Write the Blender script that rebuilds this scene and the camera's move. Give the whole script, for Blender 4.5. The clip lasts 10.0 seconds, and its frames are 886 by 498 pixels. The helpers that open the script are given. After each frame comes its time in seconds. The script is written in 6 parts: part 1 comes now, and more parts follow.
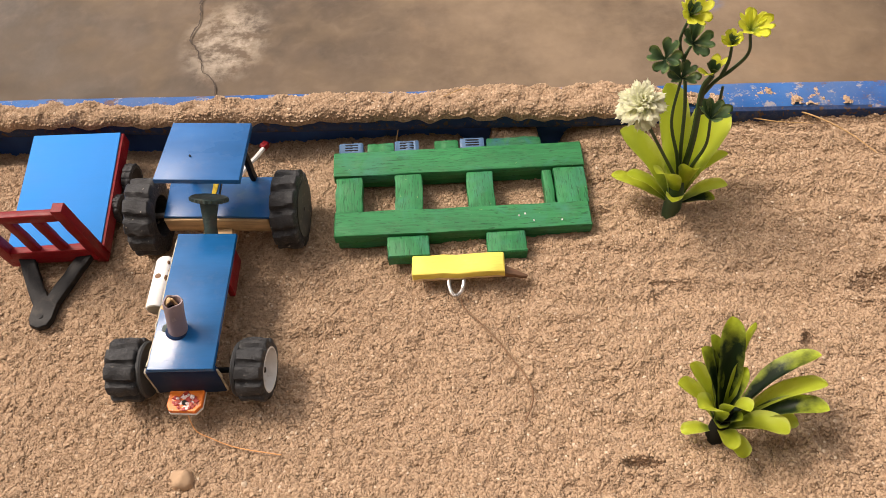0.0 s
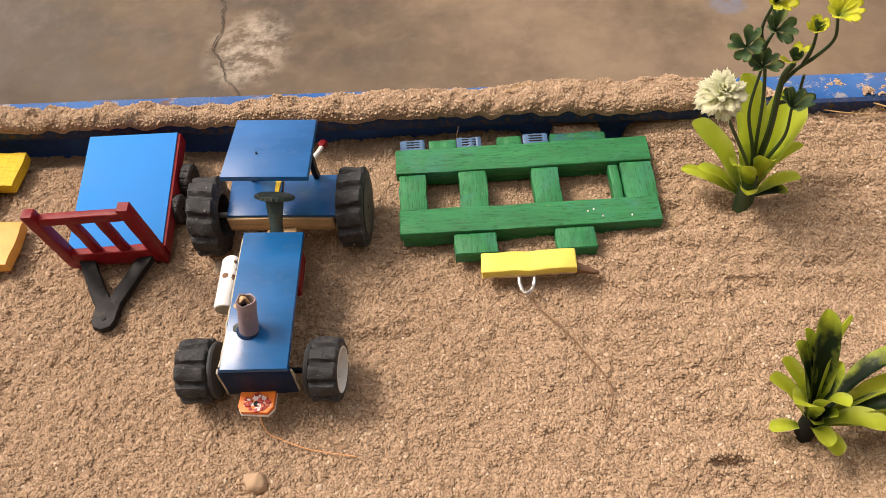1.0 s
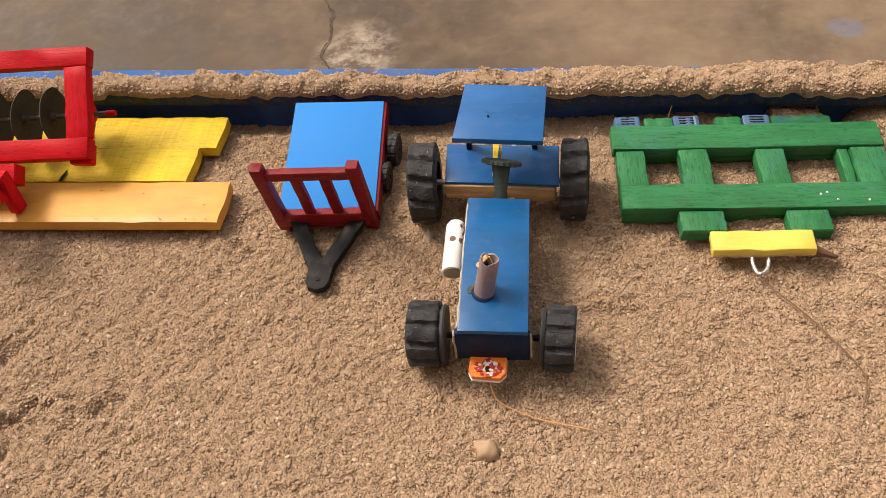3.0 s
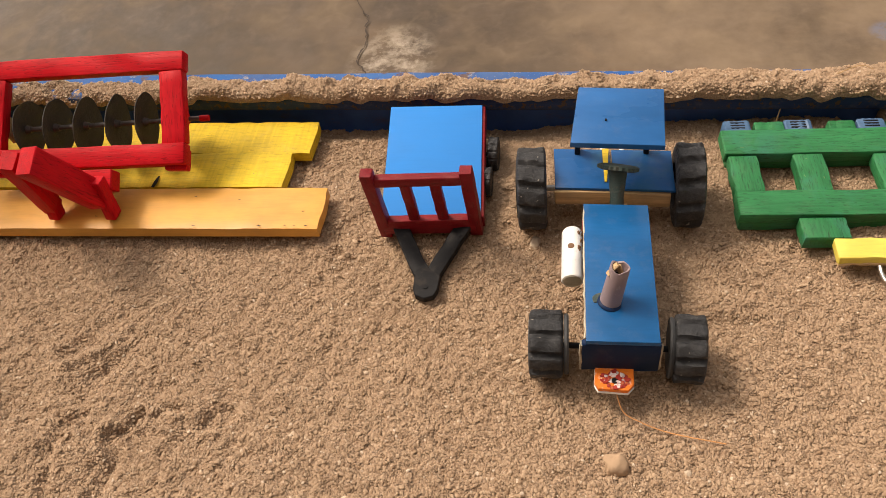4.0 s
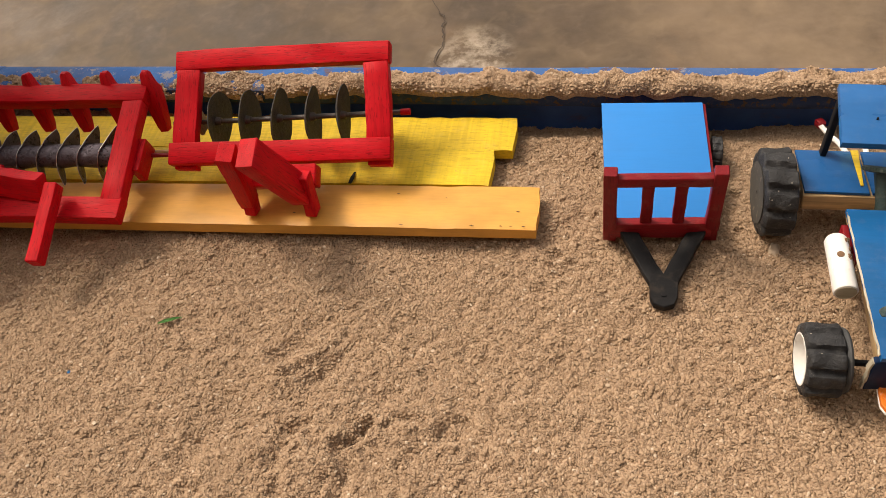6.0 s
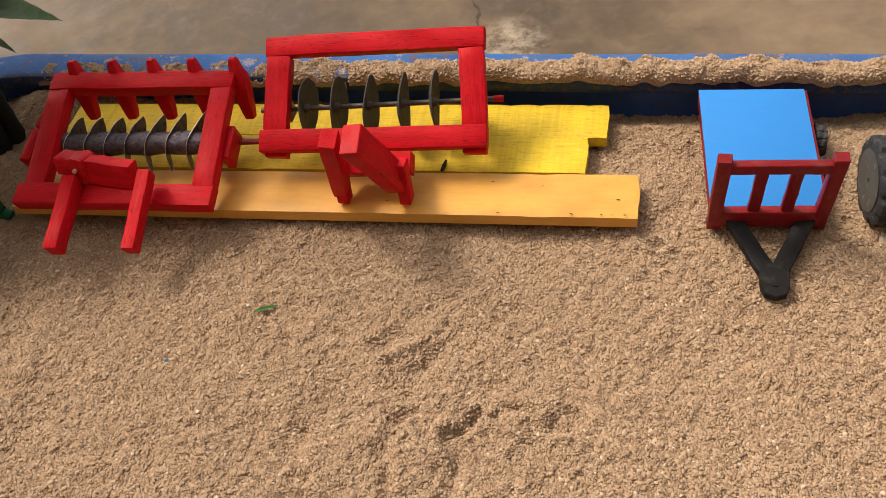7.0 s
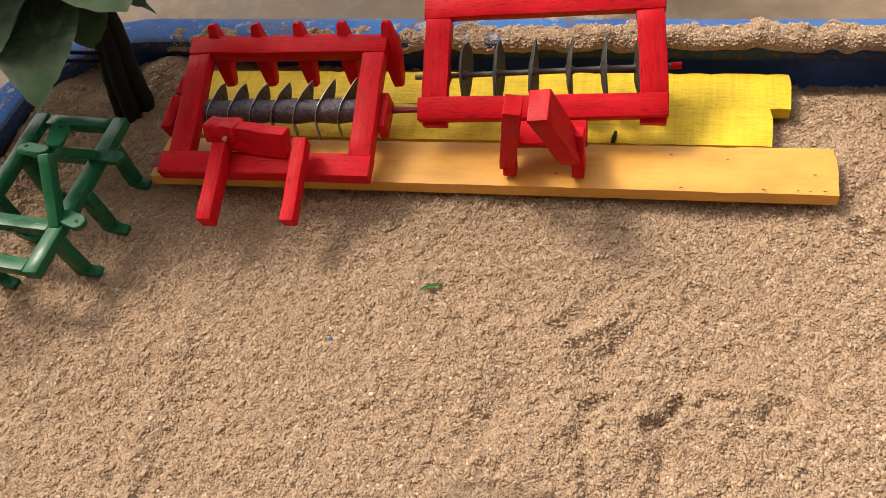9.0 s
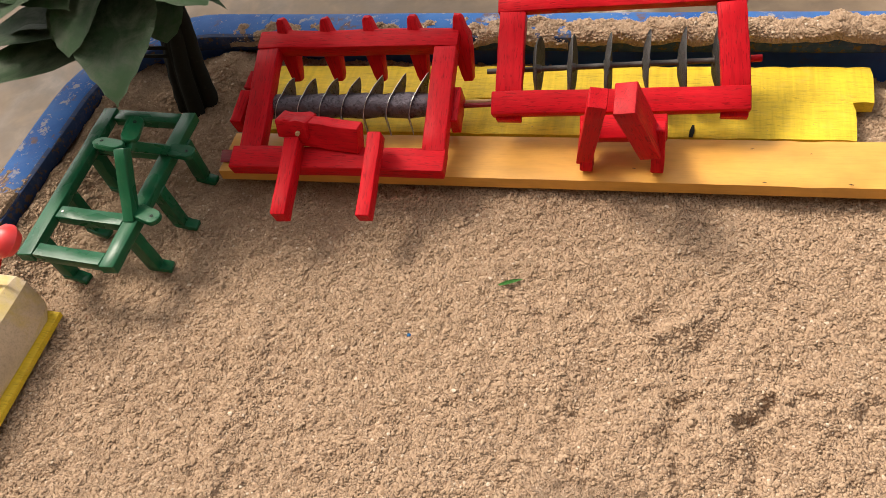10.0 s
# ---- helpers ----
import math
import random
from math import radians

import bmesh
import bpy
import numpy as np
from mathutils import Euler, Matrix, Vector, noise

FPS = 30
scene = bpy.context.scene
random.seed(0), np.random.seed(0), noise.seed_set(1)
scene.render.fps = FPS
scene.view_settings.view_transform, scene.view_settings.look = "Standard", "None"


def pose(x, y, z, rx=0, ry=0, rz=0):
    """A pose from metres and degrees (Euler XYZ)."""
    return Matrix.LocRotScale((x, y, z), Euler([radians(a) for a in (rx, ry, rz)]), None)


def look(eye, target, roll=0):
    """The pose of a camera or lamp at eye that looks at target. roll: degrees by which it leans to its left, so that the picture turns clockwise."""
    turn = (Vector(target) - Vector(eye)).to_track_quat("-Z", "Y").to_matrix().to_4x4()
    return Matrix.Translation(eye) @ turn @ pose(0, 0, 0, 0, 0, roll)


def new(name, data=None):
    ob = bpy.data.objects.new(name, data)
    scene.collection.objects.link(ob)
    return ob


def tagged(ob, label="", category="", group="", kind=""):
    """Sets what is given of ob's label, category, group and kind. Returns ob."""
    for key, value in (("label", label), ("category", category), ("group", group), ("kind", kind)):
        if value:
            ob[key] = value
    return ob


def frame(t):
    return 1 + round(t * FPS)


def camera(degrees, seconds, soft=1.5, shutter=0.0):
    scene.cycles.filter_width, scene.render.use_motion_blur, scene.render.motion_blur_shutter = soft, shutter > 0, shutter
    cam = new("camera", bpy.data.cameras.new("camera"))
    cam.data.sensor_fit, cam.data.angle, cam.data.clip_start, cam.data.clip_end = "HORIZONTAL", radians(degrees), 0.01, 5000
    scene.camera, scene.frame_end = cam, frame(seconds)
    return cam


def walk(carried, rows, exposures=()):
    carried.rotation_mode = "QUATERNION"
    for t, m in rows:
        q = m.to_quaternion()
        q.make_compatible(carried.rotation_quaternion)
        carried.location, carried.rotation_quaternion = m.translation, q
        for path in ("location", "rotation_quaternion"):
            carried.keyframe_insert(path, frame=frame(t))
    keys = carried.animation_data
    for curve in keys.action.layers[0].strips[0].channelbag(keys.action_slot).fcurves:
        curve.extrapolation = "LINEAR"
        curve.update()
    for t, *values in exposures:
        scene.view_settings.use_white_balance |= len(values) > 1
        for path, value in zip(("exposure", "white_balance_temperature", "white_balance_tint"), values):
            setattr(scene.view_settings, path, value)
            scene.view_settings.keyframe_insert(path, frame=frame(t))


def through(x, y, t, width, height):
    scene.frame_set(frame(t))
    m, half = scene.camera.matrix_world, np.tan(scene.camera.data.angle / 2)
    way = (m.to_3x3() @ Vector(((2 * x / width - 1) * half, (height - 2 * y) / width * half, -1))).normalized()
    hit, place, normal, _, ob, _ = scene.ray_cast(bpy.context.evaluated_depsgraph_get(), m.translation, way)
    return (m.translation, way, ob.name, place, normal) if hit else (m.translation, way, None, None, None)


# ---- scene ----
cam = camera(56.0, 10.0, soft=0.6)
PATH = [
    (0, (0.042, 0.057, 0.383), (-0.105, 1.242, -1.221), -6.2),
    (0.5, (0.027, 0.058, 0.377), (-0.13, 1.247, -1.223), -6.9),
    (1, (0.009, 0.056, 0.374), (-0.16, 1.258, -1.215), -7.5),
    (1.5, (-0.013, 0.054, 0.371), (-0.204, 1.281, -1.197), -7.9),
    (2, (-0.034, 0.047, 0.366), (-0.253, 1.287, -1.187), -8.2),
    (2.5, (-0.055, 0.041, 0.362), (-0.308, 1.284, -1.185), -8.5),
    (3, (-0.08, 0.034, 0.354), (-0.383, 1.275, -1.185), -9.1),
    (4.5, (-0.16, 0.036, 0.35), (-0.509, 1.29, -1.169), -10.4),
    (5, (-0.189, 0.036, 0.346), (-0.561, 1.294, -1.163), -10.8),
    (5.5, (-0.214, 0.039, 0.344), (-0.602, 1.291, -1.166), -10.9),
    (7, (-0.284, 0.031, 0.343), (-0.718, 1.257, -1.176), -12.1),
    (7.5, (-0.301, 0.034, 0.341), (-0.75, 1.252, -1.18), -12.6),
    (8, (-0.324, 0.036, 0.336), (-0.777, 1.242, -1.193), -12.5),
    (8.5, (-0.344, 0.035, 0.333), (-0.814, 1.232, -1.199), -12.9),
    (9, (-0.361, 0.031, 0.33), (-0.865, 1.212, -1.204), -14.0),
    (9.5, (-0.376, 0.028, 0.327), (-0.914, 1.194, -1.207), -15.3),
    (10, (-0.39, 0.026, 0.33), (-0.938, 1.195, -1.197), -15.4),
]
walk(cam, [(t, look(eye, target, roll)) for t, eye, target, roll in PATH],
     exposures=[(0, 0.74, 7300, 16), (3, 0.61, 7400, 15), (5, 0.51, 7800, 14), (7, 0.60, 7400, 12), (8.5, 0.76, 7200, 11), (10, 0.86, 7000, 11)])

# ---- light: bright open sky with a thin veil of cloud ----
SUN_ELEVATION, SUN_AZIMUTH = 54.0, -64.0   # azimuth from +y towards +x
world = bpy.data.worlds.new("sky")
scene.world = world
world.use_nodes = True
wn = world.node_tree
sky = wn.nodes.new("ShaderNodeTexSky")
sky.sky_type = "NISHITA"
sky.sun_disc = False
sky.sun_elevation = radians(SUN_ELEVATION)
sky.sun_rotation = radians(SUN_AZIMUTH)
sky.dust_density = 4.0
sky.air_density = 1.0
veil = wn.nodes.new("ShaderNodeHueSaturation")   # thin cloud greys the blue of the sky
veil.inputs["Saturation"].default_value = 0.28
wn.links.new(sky.outputs[0], veil.inputs["Color"])
wn.links.new(veil.outputs[0], wn.nodes["Background"].inputs[0])
wn.nodes["Background"].inputs[1].default_value = 0.150
sun_data = bpy.data.lights.new("sun", "SUN")
sun_data.energy, sun_data.angle, sun_data.color = 1.65, radians(17), (1.0, 0.93, 0.84)
sun_ob = new("sun", sun_data)
_e, _a = radians(SUN_ELEVATION), radians(SUN_AZIMUTH)
sun_ob.matrix_world = look((2 * math.sin(_a) * math.cos(_e), 2 * math.cos(_a) * math.cos(_e), 2 * math.sin(_e)), (0, 0, 0))


# ---- materials ----
class Nodes:
    """Short hand for building one node material."""

    def __init__(self, name):
        self.mat = bpy.data.materials.new(name)
        self.mat.use_nodes = True
        self.tree = self.mat.node_tree
        self.bsdf = self.tree.nodes["Principled BSDF"]
        self.coord = self.tree.nodes.new("ShaderNodeTexCoord")

    def put(self, socket, value):
        if isinstance(value, bpy.types.NodeSocket):
            self.tree.links.new(value, socket)
        else:
            socket.default_value = value

    def node(self, kind, **inputs):
        n = self.tree.nodes.new(kind)
        for k, v in inputs.items():
            self.put(n.inputs[k], v)
        return n

    def at(self, scale=(1, 1, 1), which="Object", move=(0, 0, 0)):
        n = self.tree.nodes.new("ShaderNodeMapping")
        self.put(n.inputs["Vector"], self.coord.outputs[which])
        n.inputs["Scale"].default_value = scale
        n.inputs["Location"].default_value = move
        return n.outputs[0]

    def shifted(self, scale=(1, 1, 1)):
        """Object coordinates moved apart for every object."""
        info = self.tree.nodes.new("ShaderNodeObjectInfo")
        mul = self.node("ShaderNodeMath", Value=info.outputs["Random"])
        mul.operation = "MULTIPLY"
        mul.inputs[1].default_value = 37.0
        add = self.tree.nodes.new("ShaderNodeVectorMath")
        self.put(add.inputs[0], self.coord.outputs["Object"])
        self.put(add.inputs[1], mul.outputs[0])
        n = self.tree.nodes.new("ShaderNodeMapping")
        self.put(n.inputs["Vector"], add.outputs[0])
        n.inputs["Scale"].default_value = scale
        return n.outputs[0]

    def noise(self, vec, scale=1.0, detail=4.0, rough=0.55, distort=0.0):
        n = self.node("ShaderNodeTexNoise", Vector=vec, Scale=scale, Detail=detail, Roughness=rough, Distortion=distort)
        return n.outputs["Fac"]

    def ramp(self, fac, *stops):
        n = self.node("ShaderNodeValToRGB", Fac=fac)
        el = n.color_ramp.elements
        while len(el) < len(stops):
            el.new(0.5)
        for e, (p, c) in zip(el, stops):
            e.position = p
            e.color = (c, c, c, 1) if isinstance(c, (int, float)) else (*c, 1)
        return n.outputs["Color"]

    def mix(self, fac, a, b, how="MIX"):
        n = self.tree.nodes.new("ShaderNodeMix")
        n.data_type, n.blend_type = "RGBA", how
        for s, v in ((n.inputs[0], fac), (n.inputs[6], a), (n.inputs[7], b)):
            if isinstance(v, tuple) and len(v) == 3:
                v = (*v, 1)
            self.put(s, v)
        return n.outputs[2]

    def bump(self, height, strength=0.3, distance=0.0005, normal=None):
        n = self.node("ShaderNodeBump", Height=height, Strength=strength, Distance=distance)
        if normal is not None:
            self.put(n.inputs["Normal"], normal)
        return n.outputs[0]

    def done(self, color, rough=0.5, normal=None, metal=0.0, spec=0.5):
        if isinstance(color, tuple) and len(color) == 3:
            color = (*color, 1)
        self.put(self.bsdf.inputs["Base Color"], color)
        self.put(self.bsdf.inputs["Roughness"], rough)
        self.put(self.bsdf.inputs["Metallic"], metal)
        self.put(self.bsdf.inputs["Specular IOR Level"], spec)
        if normal is not None:
            self.put(self.bsdf.inputs["Normal"], normal)
        return self.mat


def scaled(c, f):
    return tuple(min(1.0, v * f) for v in c)


def painted_wood(name, col, bare=(0.42, 0.28, 0.15), pores=0.5, chips=0.02, rough=0.45, grain=0.5, dust=0.15, vary=0.36, spec=0.32, blotch=None, cross=0.0):
    """Brushed paint on wood: streaks and pores along local x, chips, a little sand dust."""
    m = Nodes(name)
    v = m.shifted()
    vg = m.shifted((0.1, 1, 1))
    broad = m.noise(m.shifted((0.5, 1, 1)), 60, 3)
    streak = m.noise(vg, 900, 3, 0.6)
    pore = m.noise(m.shifted((0.12, 1, 1)), 1500, 2, 0.5)
    c = m.mix(m.ramp(broad, (0.3, 0.0), (0.7, 1.0)), scaled(col, 1 - 0.5 * vary), scaled(col, 1 + 0.4 * vary))
    c = m.mix(m.ramp(streak, (0.36, min(0.95, 0.75 * grain)), (0.54, 0.0)), c, scaled(col, 0.5))
    coarse = m.noise(m.shifted((0.07, 1, 1)), 330, 3, 0.55, 0.3)
    c = m.mix(m.ramp(coarse, (0.40, 0.0), (0.62, min(0.7, 0.5 * grain))), c, scaled(col, 1.35))
    if cross:
        brush = m.noise(m.shifted((1, 0.05, 1)), 420, 3, 0.6)
        c = m.mix(m.ramp(brush, (0.34, cross), (0.50, 0.0)), c, scaled(col, 0.62))
        c = m.mix(m.ramp(brush, (0.54, 0.0), (0.70, cross)), c, scaled(col, 1.3))
    if blotch:
        c = m.mix(m.ramp(m.noise(v, 42, 5, 0.6, 0.5), (0.50, 0.0), (0.68, 0.75)), c, blotch)
    pm = m.ramp(pore, (0.605, 0.0), (0.645, pores))
    c = m.mix(pm, c, scaled(col, 0.25))
    ch = m.noise(v, 240, 5, 0.65)
    cm = m.ramp(ch, (0.74 - chips, 0.0), (0.76 - chips, 1.0))
    c = m.mix(cm, c, bare)
    dm = m.ramp(m.noise(v, 130, 6, 0.7), (0.52, 0.0), (0.8, dust))
    c = m.mix(dm, c, (0.5, 0.38, 0.26))
    h = m.mix(0.5, streak, m.ramp(pore, (0.59, 1.0), (0.66, 0.0)))
    h2 = m.mix(cm, h, (0, 0, 0))
    rg = m.ramp(broad, (0.3, rough - 0.08), (0.7, rough + 0.1))
    return m.done(c, rg, m.bump(h2, min(1.0, 0.6 * grain), 0.0006), spec=spec)


def bare_wood(name, col, rough=0.7):
    m = Nodes(name)
    w = m.noise(m.shifted((0.08, 1, 1)), 500, 4, 0.6, 0.4)
    c = m.mix(m.ramp(w, (0.3, 0.0), (0.7, 1.0)), scaled(col, 0.6), scaled(col, 1.15))
    d = m.ramp(m.noise(m.shifted(), 90, 5, 0.65), (0.5, 0.0), (0.75, 0.5))
    c = m.mix(d, c, scaled(col, 0.55))
    return m.done(c, rough, m.bump(w, 0.4, 0.0003))


def sand_material():
    """Coarse tan sand: rounded grains of mixed tints, a few pale and dark ones, clumps darkened for crevice shade, slow
    change of tone.
    """
    m = Nodes("sand")
    v = m.at()
    broad = m.noise(v, 11, 5, 0.6)
    crumb = m.noise(m.at((1.1, 0.9, 1)), 700, 3, 0.65, 0.3)
    cells = m.node("ShaderNodeTexVoronoi", Vector=v, Scale=1500.0)
    big = m.node("ShaderNodeTexVoronoi", Vector=m.at(move=(0.3, 0.1, 0)), Scale=720.0)
    tint = m.node("ShaderNodeSeparateColor", Color=cells.outputs["Color"])
    tone = m.node("ShaderNodeSeparateColor", Color=big.outputs["Color"])
    c = m.mix(m.ramp(broad, (0.3, 0.0), (0.7, 1.0)), (0.40, 0.265, 0.168), (0.46, 0.32, 0.214))
    c = m.mix(m.ramp(tone.outputs["Red"], (0.0, 0.40), (0.5, 0.0)), c, (0.34, 0.215, 0.130))
    c = m.mix(m.ramp(tint.outputs["Red"], (0.0, 0.40), (0.4, 0.0)), c, (0.30, 0.185, 0.110))
    c = m.mix(m.ramp(tint.outputs["Green"], (0.6, 0.0), (1.0, 0.4)), c, (0.66, 0.50, 0.37))
    c = m.mix(m.ramp(tint.outputs["Blue"], (0.988, 0.0), (0.993, 0.6)), c, (0.09, 0.055, 0.04))
    # dark clumps painted in to stand for shade in the crevices
    clump_shade = m.noise(m.at(move=(5, 1, 0)), 300, 3, 0.6)
    c = m.mix(m.ramp(clump_shade, (0.36, 0.35), (0.52, 0.0)), c, (0.31, 0.19, 0.11))
    n0 = m.bump(crumb, 1.0, 0.0014)
    n1 = m.bump(big.outputs["Distance"], 1.0, -0.0014, n0)
    n2 = m.bump(cells.outputs["Distance"], 1.0, -0.0008, n1)
    return m.done(c, 0.9, n2, spec=0.25)


def grain_material():
    """Single loose grains, each with its own tint."""
    m = Nodes("loose_sand_grain")
    geo = m.tree.nodes.new("ShaderNodeNewGeometry")
    pick = geo.outputs["Random Per Island"]
    c = m.ramp(pick, (0.0, (0.30, 0.195, 0.120)), (0.3, (0.41, 0.280, 0.180)), (0.7, (0.44, 0.305, 0.198)), (0.97, (0.475, 0.338, 0.224)), (1.0, (0.62, 0.50, 0.38)))
    return m.done(c, 0.85, m.bump(m.noise(m.at(), 1500, 2, 0.6), 0.8, 0.0006), spec=0.25)


def floor_material():
    m = Nodes("stained_concrete")
    v = m.at()
    big = m.noise(v, 2.2, 4, 0.55, 0.6)
    mid = m.noise(v, 7.5, 3, 0.55, 0.3)
    fine = m.noise(v, 60, 3, 0.5)
    c = m.mix(m.ramp(big, (0.36, 0.0), (0.62, 1.0)), (0.050, 0.033, 0.019), (0.108, 0.072, 0.042))
    c = m.mix(m.ramp(mid, (0.48, 0.0), (0.74, 0.50)), c, (0.205, 0.150, 0.096))
    c = m.mix(m.ramp(m.noise(m.at(move=(4, 2, 0)), 5, 3, 0.5), (0.50, 0.0), (0.66, 0.7)), c, (0.042, 0.029, 0.018))
    pale = m.node("ShaderNodeTexGradient", Vector=m.at((9.0, 6.5, 6.5), move=(5.1, -9.75, 0)))
    pale.gradient_type = "SPHERICAL"
    pm = m.mix(1.0, m.ramp(pale.outputs["Fac"], (0.0, 0.0), (0.55, 1.0)), m.ramp(m.noise(v, 18, 6, 0.7), (0.42, 0.0), (0.6, 1.0)), "MULTIPLY")
    c = m.mix(pm, c, (0.36, 0.295, 0.225))
    blue = m.node("ShaderNodeTexGradient", Vector=m.at((22.0, 26.0, 22.0), move=(-10.6, -41.2, 0)))
    blue.gradient_type = "SPHERICAL"
    bm_ = m.mix(1.0, m.ramp(blue.outputs["Fac"], (0.0, 0.0), (0.35, 1.0)), m.ramp(m.noise(v, 30, 5, 0.7), (0.38, 0.0), (0.50, 1.0)), "MULTIPLY")
    c = m.mix(bm_, c, (0.07, 0.10, 0.17))
    c = m.mix(m.ramp(fine, (0.3, 0.2), (0.6, 0.0)), c, (0.12, 0.085, 0.06))
    cloud = m.noise(m.at(move=(2, 5, 0)), 22, 3, 0.5, 0.5)
    c = m.mix(m.ramp(cloud, (0.34, 0.20), (0.52, 0.0)), c, (0.060, 0.040, 0.024))
    c = m.mix(m.ramp(cloud, (0.52, 0.0), (0.74, 0.16)), c, (0.25, 0.180, 0.120))
    wash = m.node("ShaderNodeTexGradient", Vector=m.at((1.5, 1.3, 1.0), move=(-0.42, -2.0, 0)))
    wash.gradient_type = "SPHERICAL"
    wm = m.mix(1.0, m.ramp(wash.outputs["Fac"], (0.0, 0.0), (0.6, 0.5)), m.ramp(m.noise(v, 4, 6, 0.65), (0.30, 0.15), (0.62, 1.0)), "MULTIPLY")
    c = m.mix(wm, c, (0.30, 0.215, 0.14))
    c = m.mix(m.ramp(m.noise(m.at(move=(7, 3, 0)), 9, 3, 0.55, 0.4), (0.58, 0.0), (0.78, 0.22)), c, (0.22, 0.135, 0.075))
    # floor gets darker to the left, round x -1.05, y 1.36
    dark_left = m.node("ShaderNodeTexGradient", Vector=m.at((1.9, 2.2, 1.0), move=(2.0, -3.0, 0)))
    dark_left.gradient_type = "SPHERICAL"
    c = m.mix(m.ramp(dark_left.outputs["Fac"], (0.0, 0.0), (0.7, 0.55)), c, (0.050, 0.034, 0.020))
    r = m.ramp(mid, (0.35, 0.42), (0.65, 0.72))
    return m.done(c, r, m.bump(fine, 0.25, 0.002), spec=0.25)


def tray_material():
    m = Nodes("worn_blue_tray_paint")
    v = m.at()
    broad = m.noise(v, 30, 5, 0.6)
    c = m.mix(m.ramp(broad, (0.3, 0.0), (0.7, 1.0)), (0.012, 0.070, 0.24), (0.026, 0.120, 0.34))
    c = m.mix(m.ramp(m.noise(m.at(move=(1, 7, 0)), 14, 6, 0.7), (0.46, 0.0), (0.70, 0.40)), c, (0.13, 0.145, 0.18))
    wear = m.noise(v, 75, 8, 0.72)
    c = m.mix(m.ramp(wear, (0.57, 0.0), (0.61, 0.8)), c, (0.30, 0.27, 0.25))
    rust = m.noise(m.at(move=(3, 1, 0)), 55, 7, 0.7)
    c = m.mix(m.ramp(rust, (0.57, 0.0), (0.63, 0.85)), c, (0.12, 0.065, 0.042))
    dust = m.noise(v, 420, 4, 0.7)
    c = m.mix(m.ramp(dust, (0.63, 0.0), (0.72, 0.7)), c, (0.48, 0.36, 0.24))
    return m.done(c, m.ramp(wear, (0.4, 0.5), (0.65, 0.8)), m.bump(wear, 0.4, 0.0006), spec=0.12)


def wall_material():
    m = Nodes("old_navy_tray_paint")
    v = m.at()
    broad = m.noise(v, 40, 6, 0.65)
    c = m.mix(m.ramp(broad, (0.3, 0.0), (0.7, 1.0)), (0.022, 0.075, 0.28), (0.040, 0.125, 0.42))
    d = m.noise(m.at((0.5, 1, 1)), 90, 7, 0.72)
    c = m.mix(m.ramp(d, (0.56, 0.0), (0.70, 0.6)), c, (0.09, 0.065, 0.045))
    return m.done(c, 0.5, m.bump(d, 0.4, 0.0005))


def rubber_material():
    m = Nodes("dusty_rubber")
    v = m.shifted()
    g = m.noise(v, 500, 5, 0.7)
    c = m.mix(m.ramp(g, (0.3, 0.0), (0.7, 1.0)), (0.010, 0.011, 0.013), (0.030, 0.031, 0.033))
    d = m.noise(v, 170, 7, 0.75)
    c = m.mix(m.ramp(d, (0.50, 0.0), (0.74, 0.6)), c, (0.105, 0.102, 0.10))
    c = m.mix(m.ramp(m.noise(v, 330, 3, 0.6), (0.68, 0.0), (0.72, 0.8)), c, (0.42, 0.38, 0.32))
    return m.done(c, m.ramp(g, (0.35, 0.34), (0.62, 0.75)), m.bump(d, 0.8, 0.0011, m.bump(g, 0.8, 0.0010)), spec=0.42)


def metal_material(name, col, rough=0.4, metal=0.9, rust=0.3, pits=0.3):
    m = Nodes(name)
    v = m.shifted()
    g = m.noise(v, 220, 6, 0.7)
    c = m.mix(m.ramp(g, (0.3, 0.0), (0.7, 1.0)), scaled(col, 0.55), scaled(col, 1.3))
    rm = m.ramp(m.noise(v, 330, 6, 0.75), (0.58, 0.0), (0.7, rust))
    c = m.mix(rm, c, (0.16, 0.075, 0.04))
    mm = m.ramp(m.noise(v, 330, 6, 0.75), (0.58, metal), (0.7, metal * (1 - rust)))
    return m.done(c, m.ramp(g, (0.3, rough - 0.1), (0.7, rough + 0.2)), m.bump(g, pits, 0.0003 + 0.0012 * pits), mm)


def plastic_material(name, col, rough=0.4, dirt=(0.3, 0.22, 0.15), amount=0.3, spec=0.5):
    m = Nodes(name)
    v = m.shifted()
    d = m.noise(v, 260, 7, 0.75)
    b = m.noise(v, 80, 3)
    c = m.mix(m.ramp(b, (0.3, 0.0), (0.7, 1.0)), scaled(col, 0.88), scaled(col, 1.06))
    c = m.mix(m.ramp(d, (0.57, 0.0), (0.68, amount)), c, dirt)
    return m.done(c, rough, m.bump(d, 0.15, 0.0003), spec=spec)


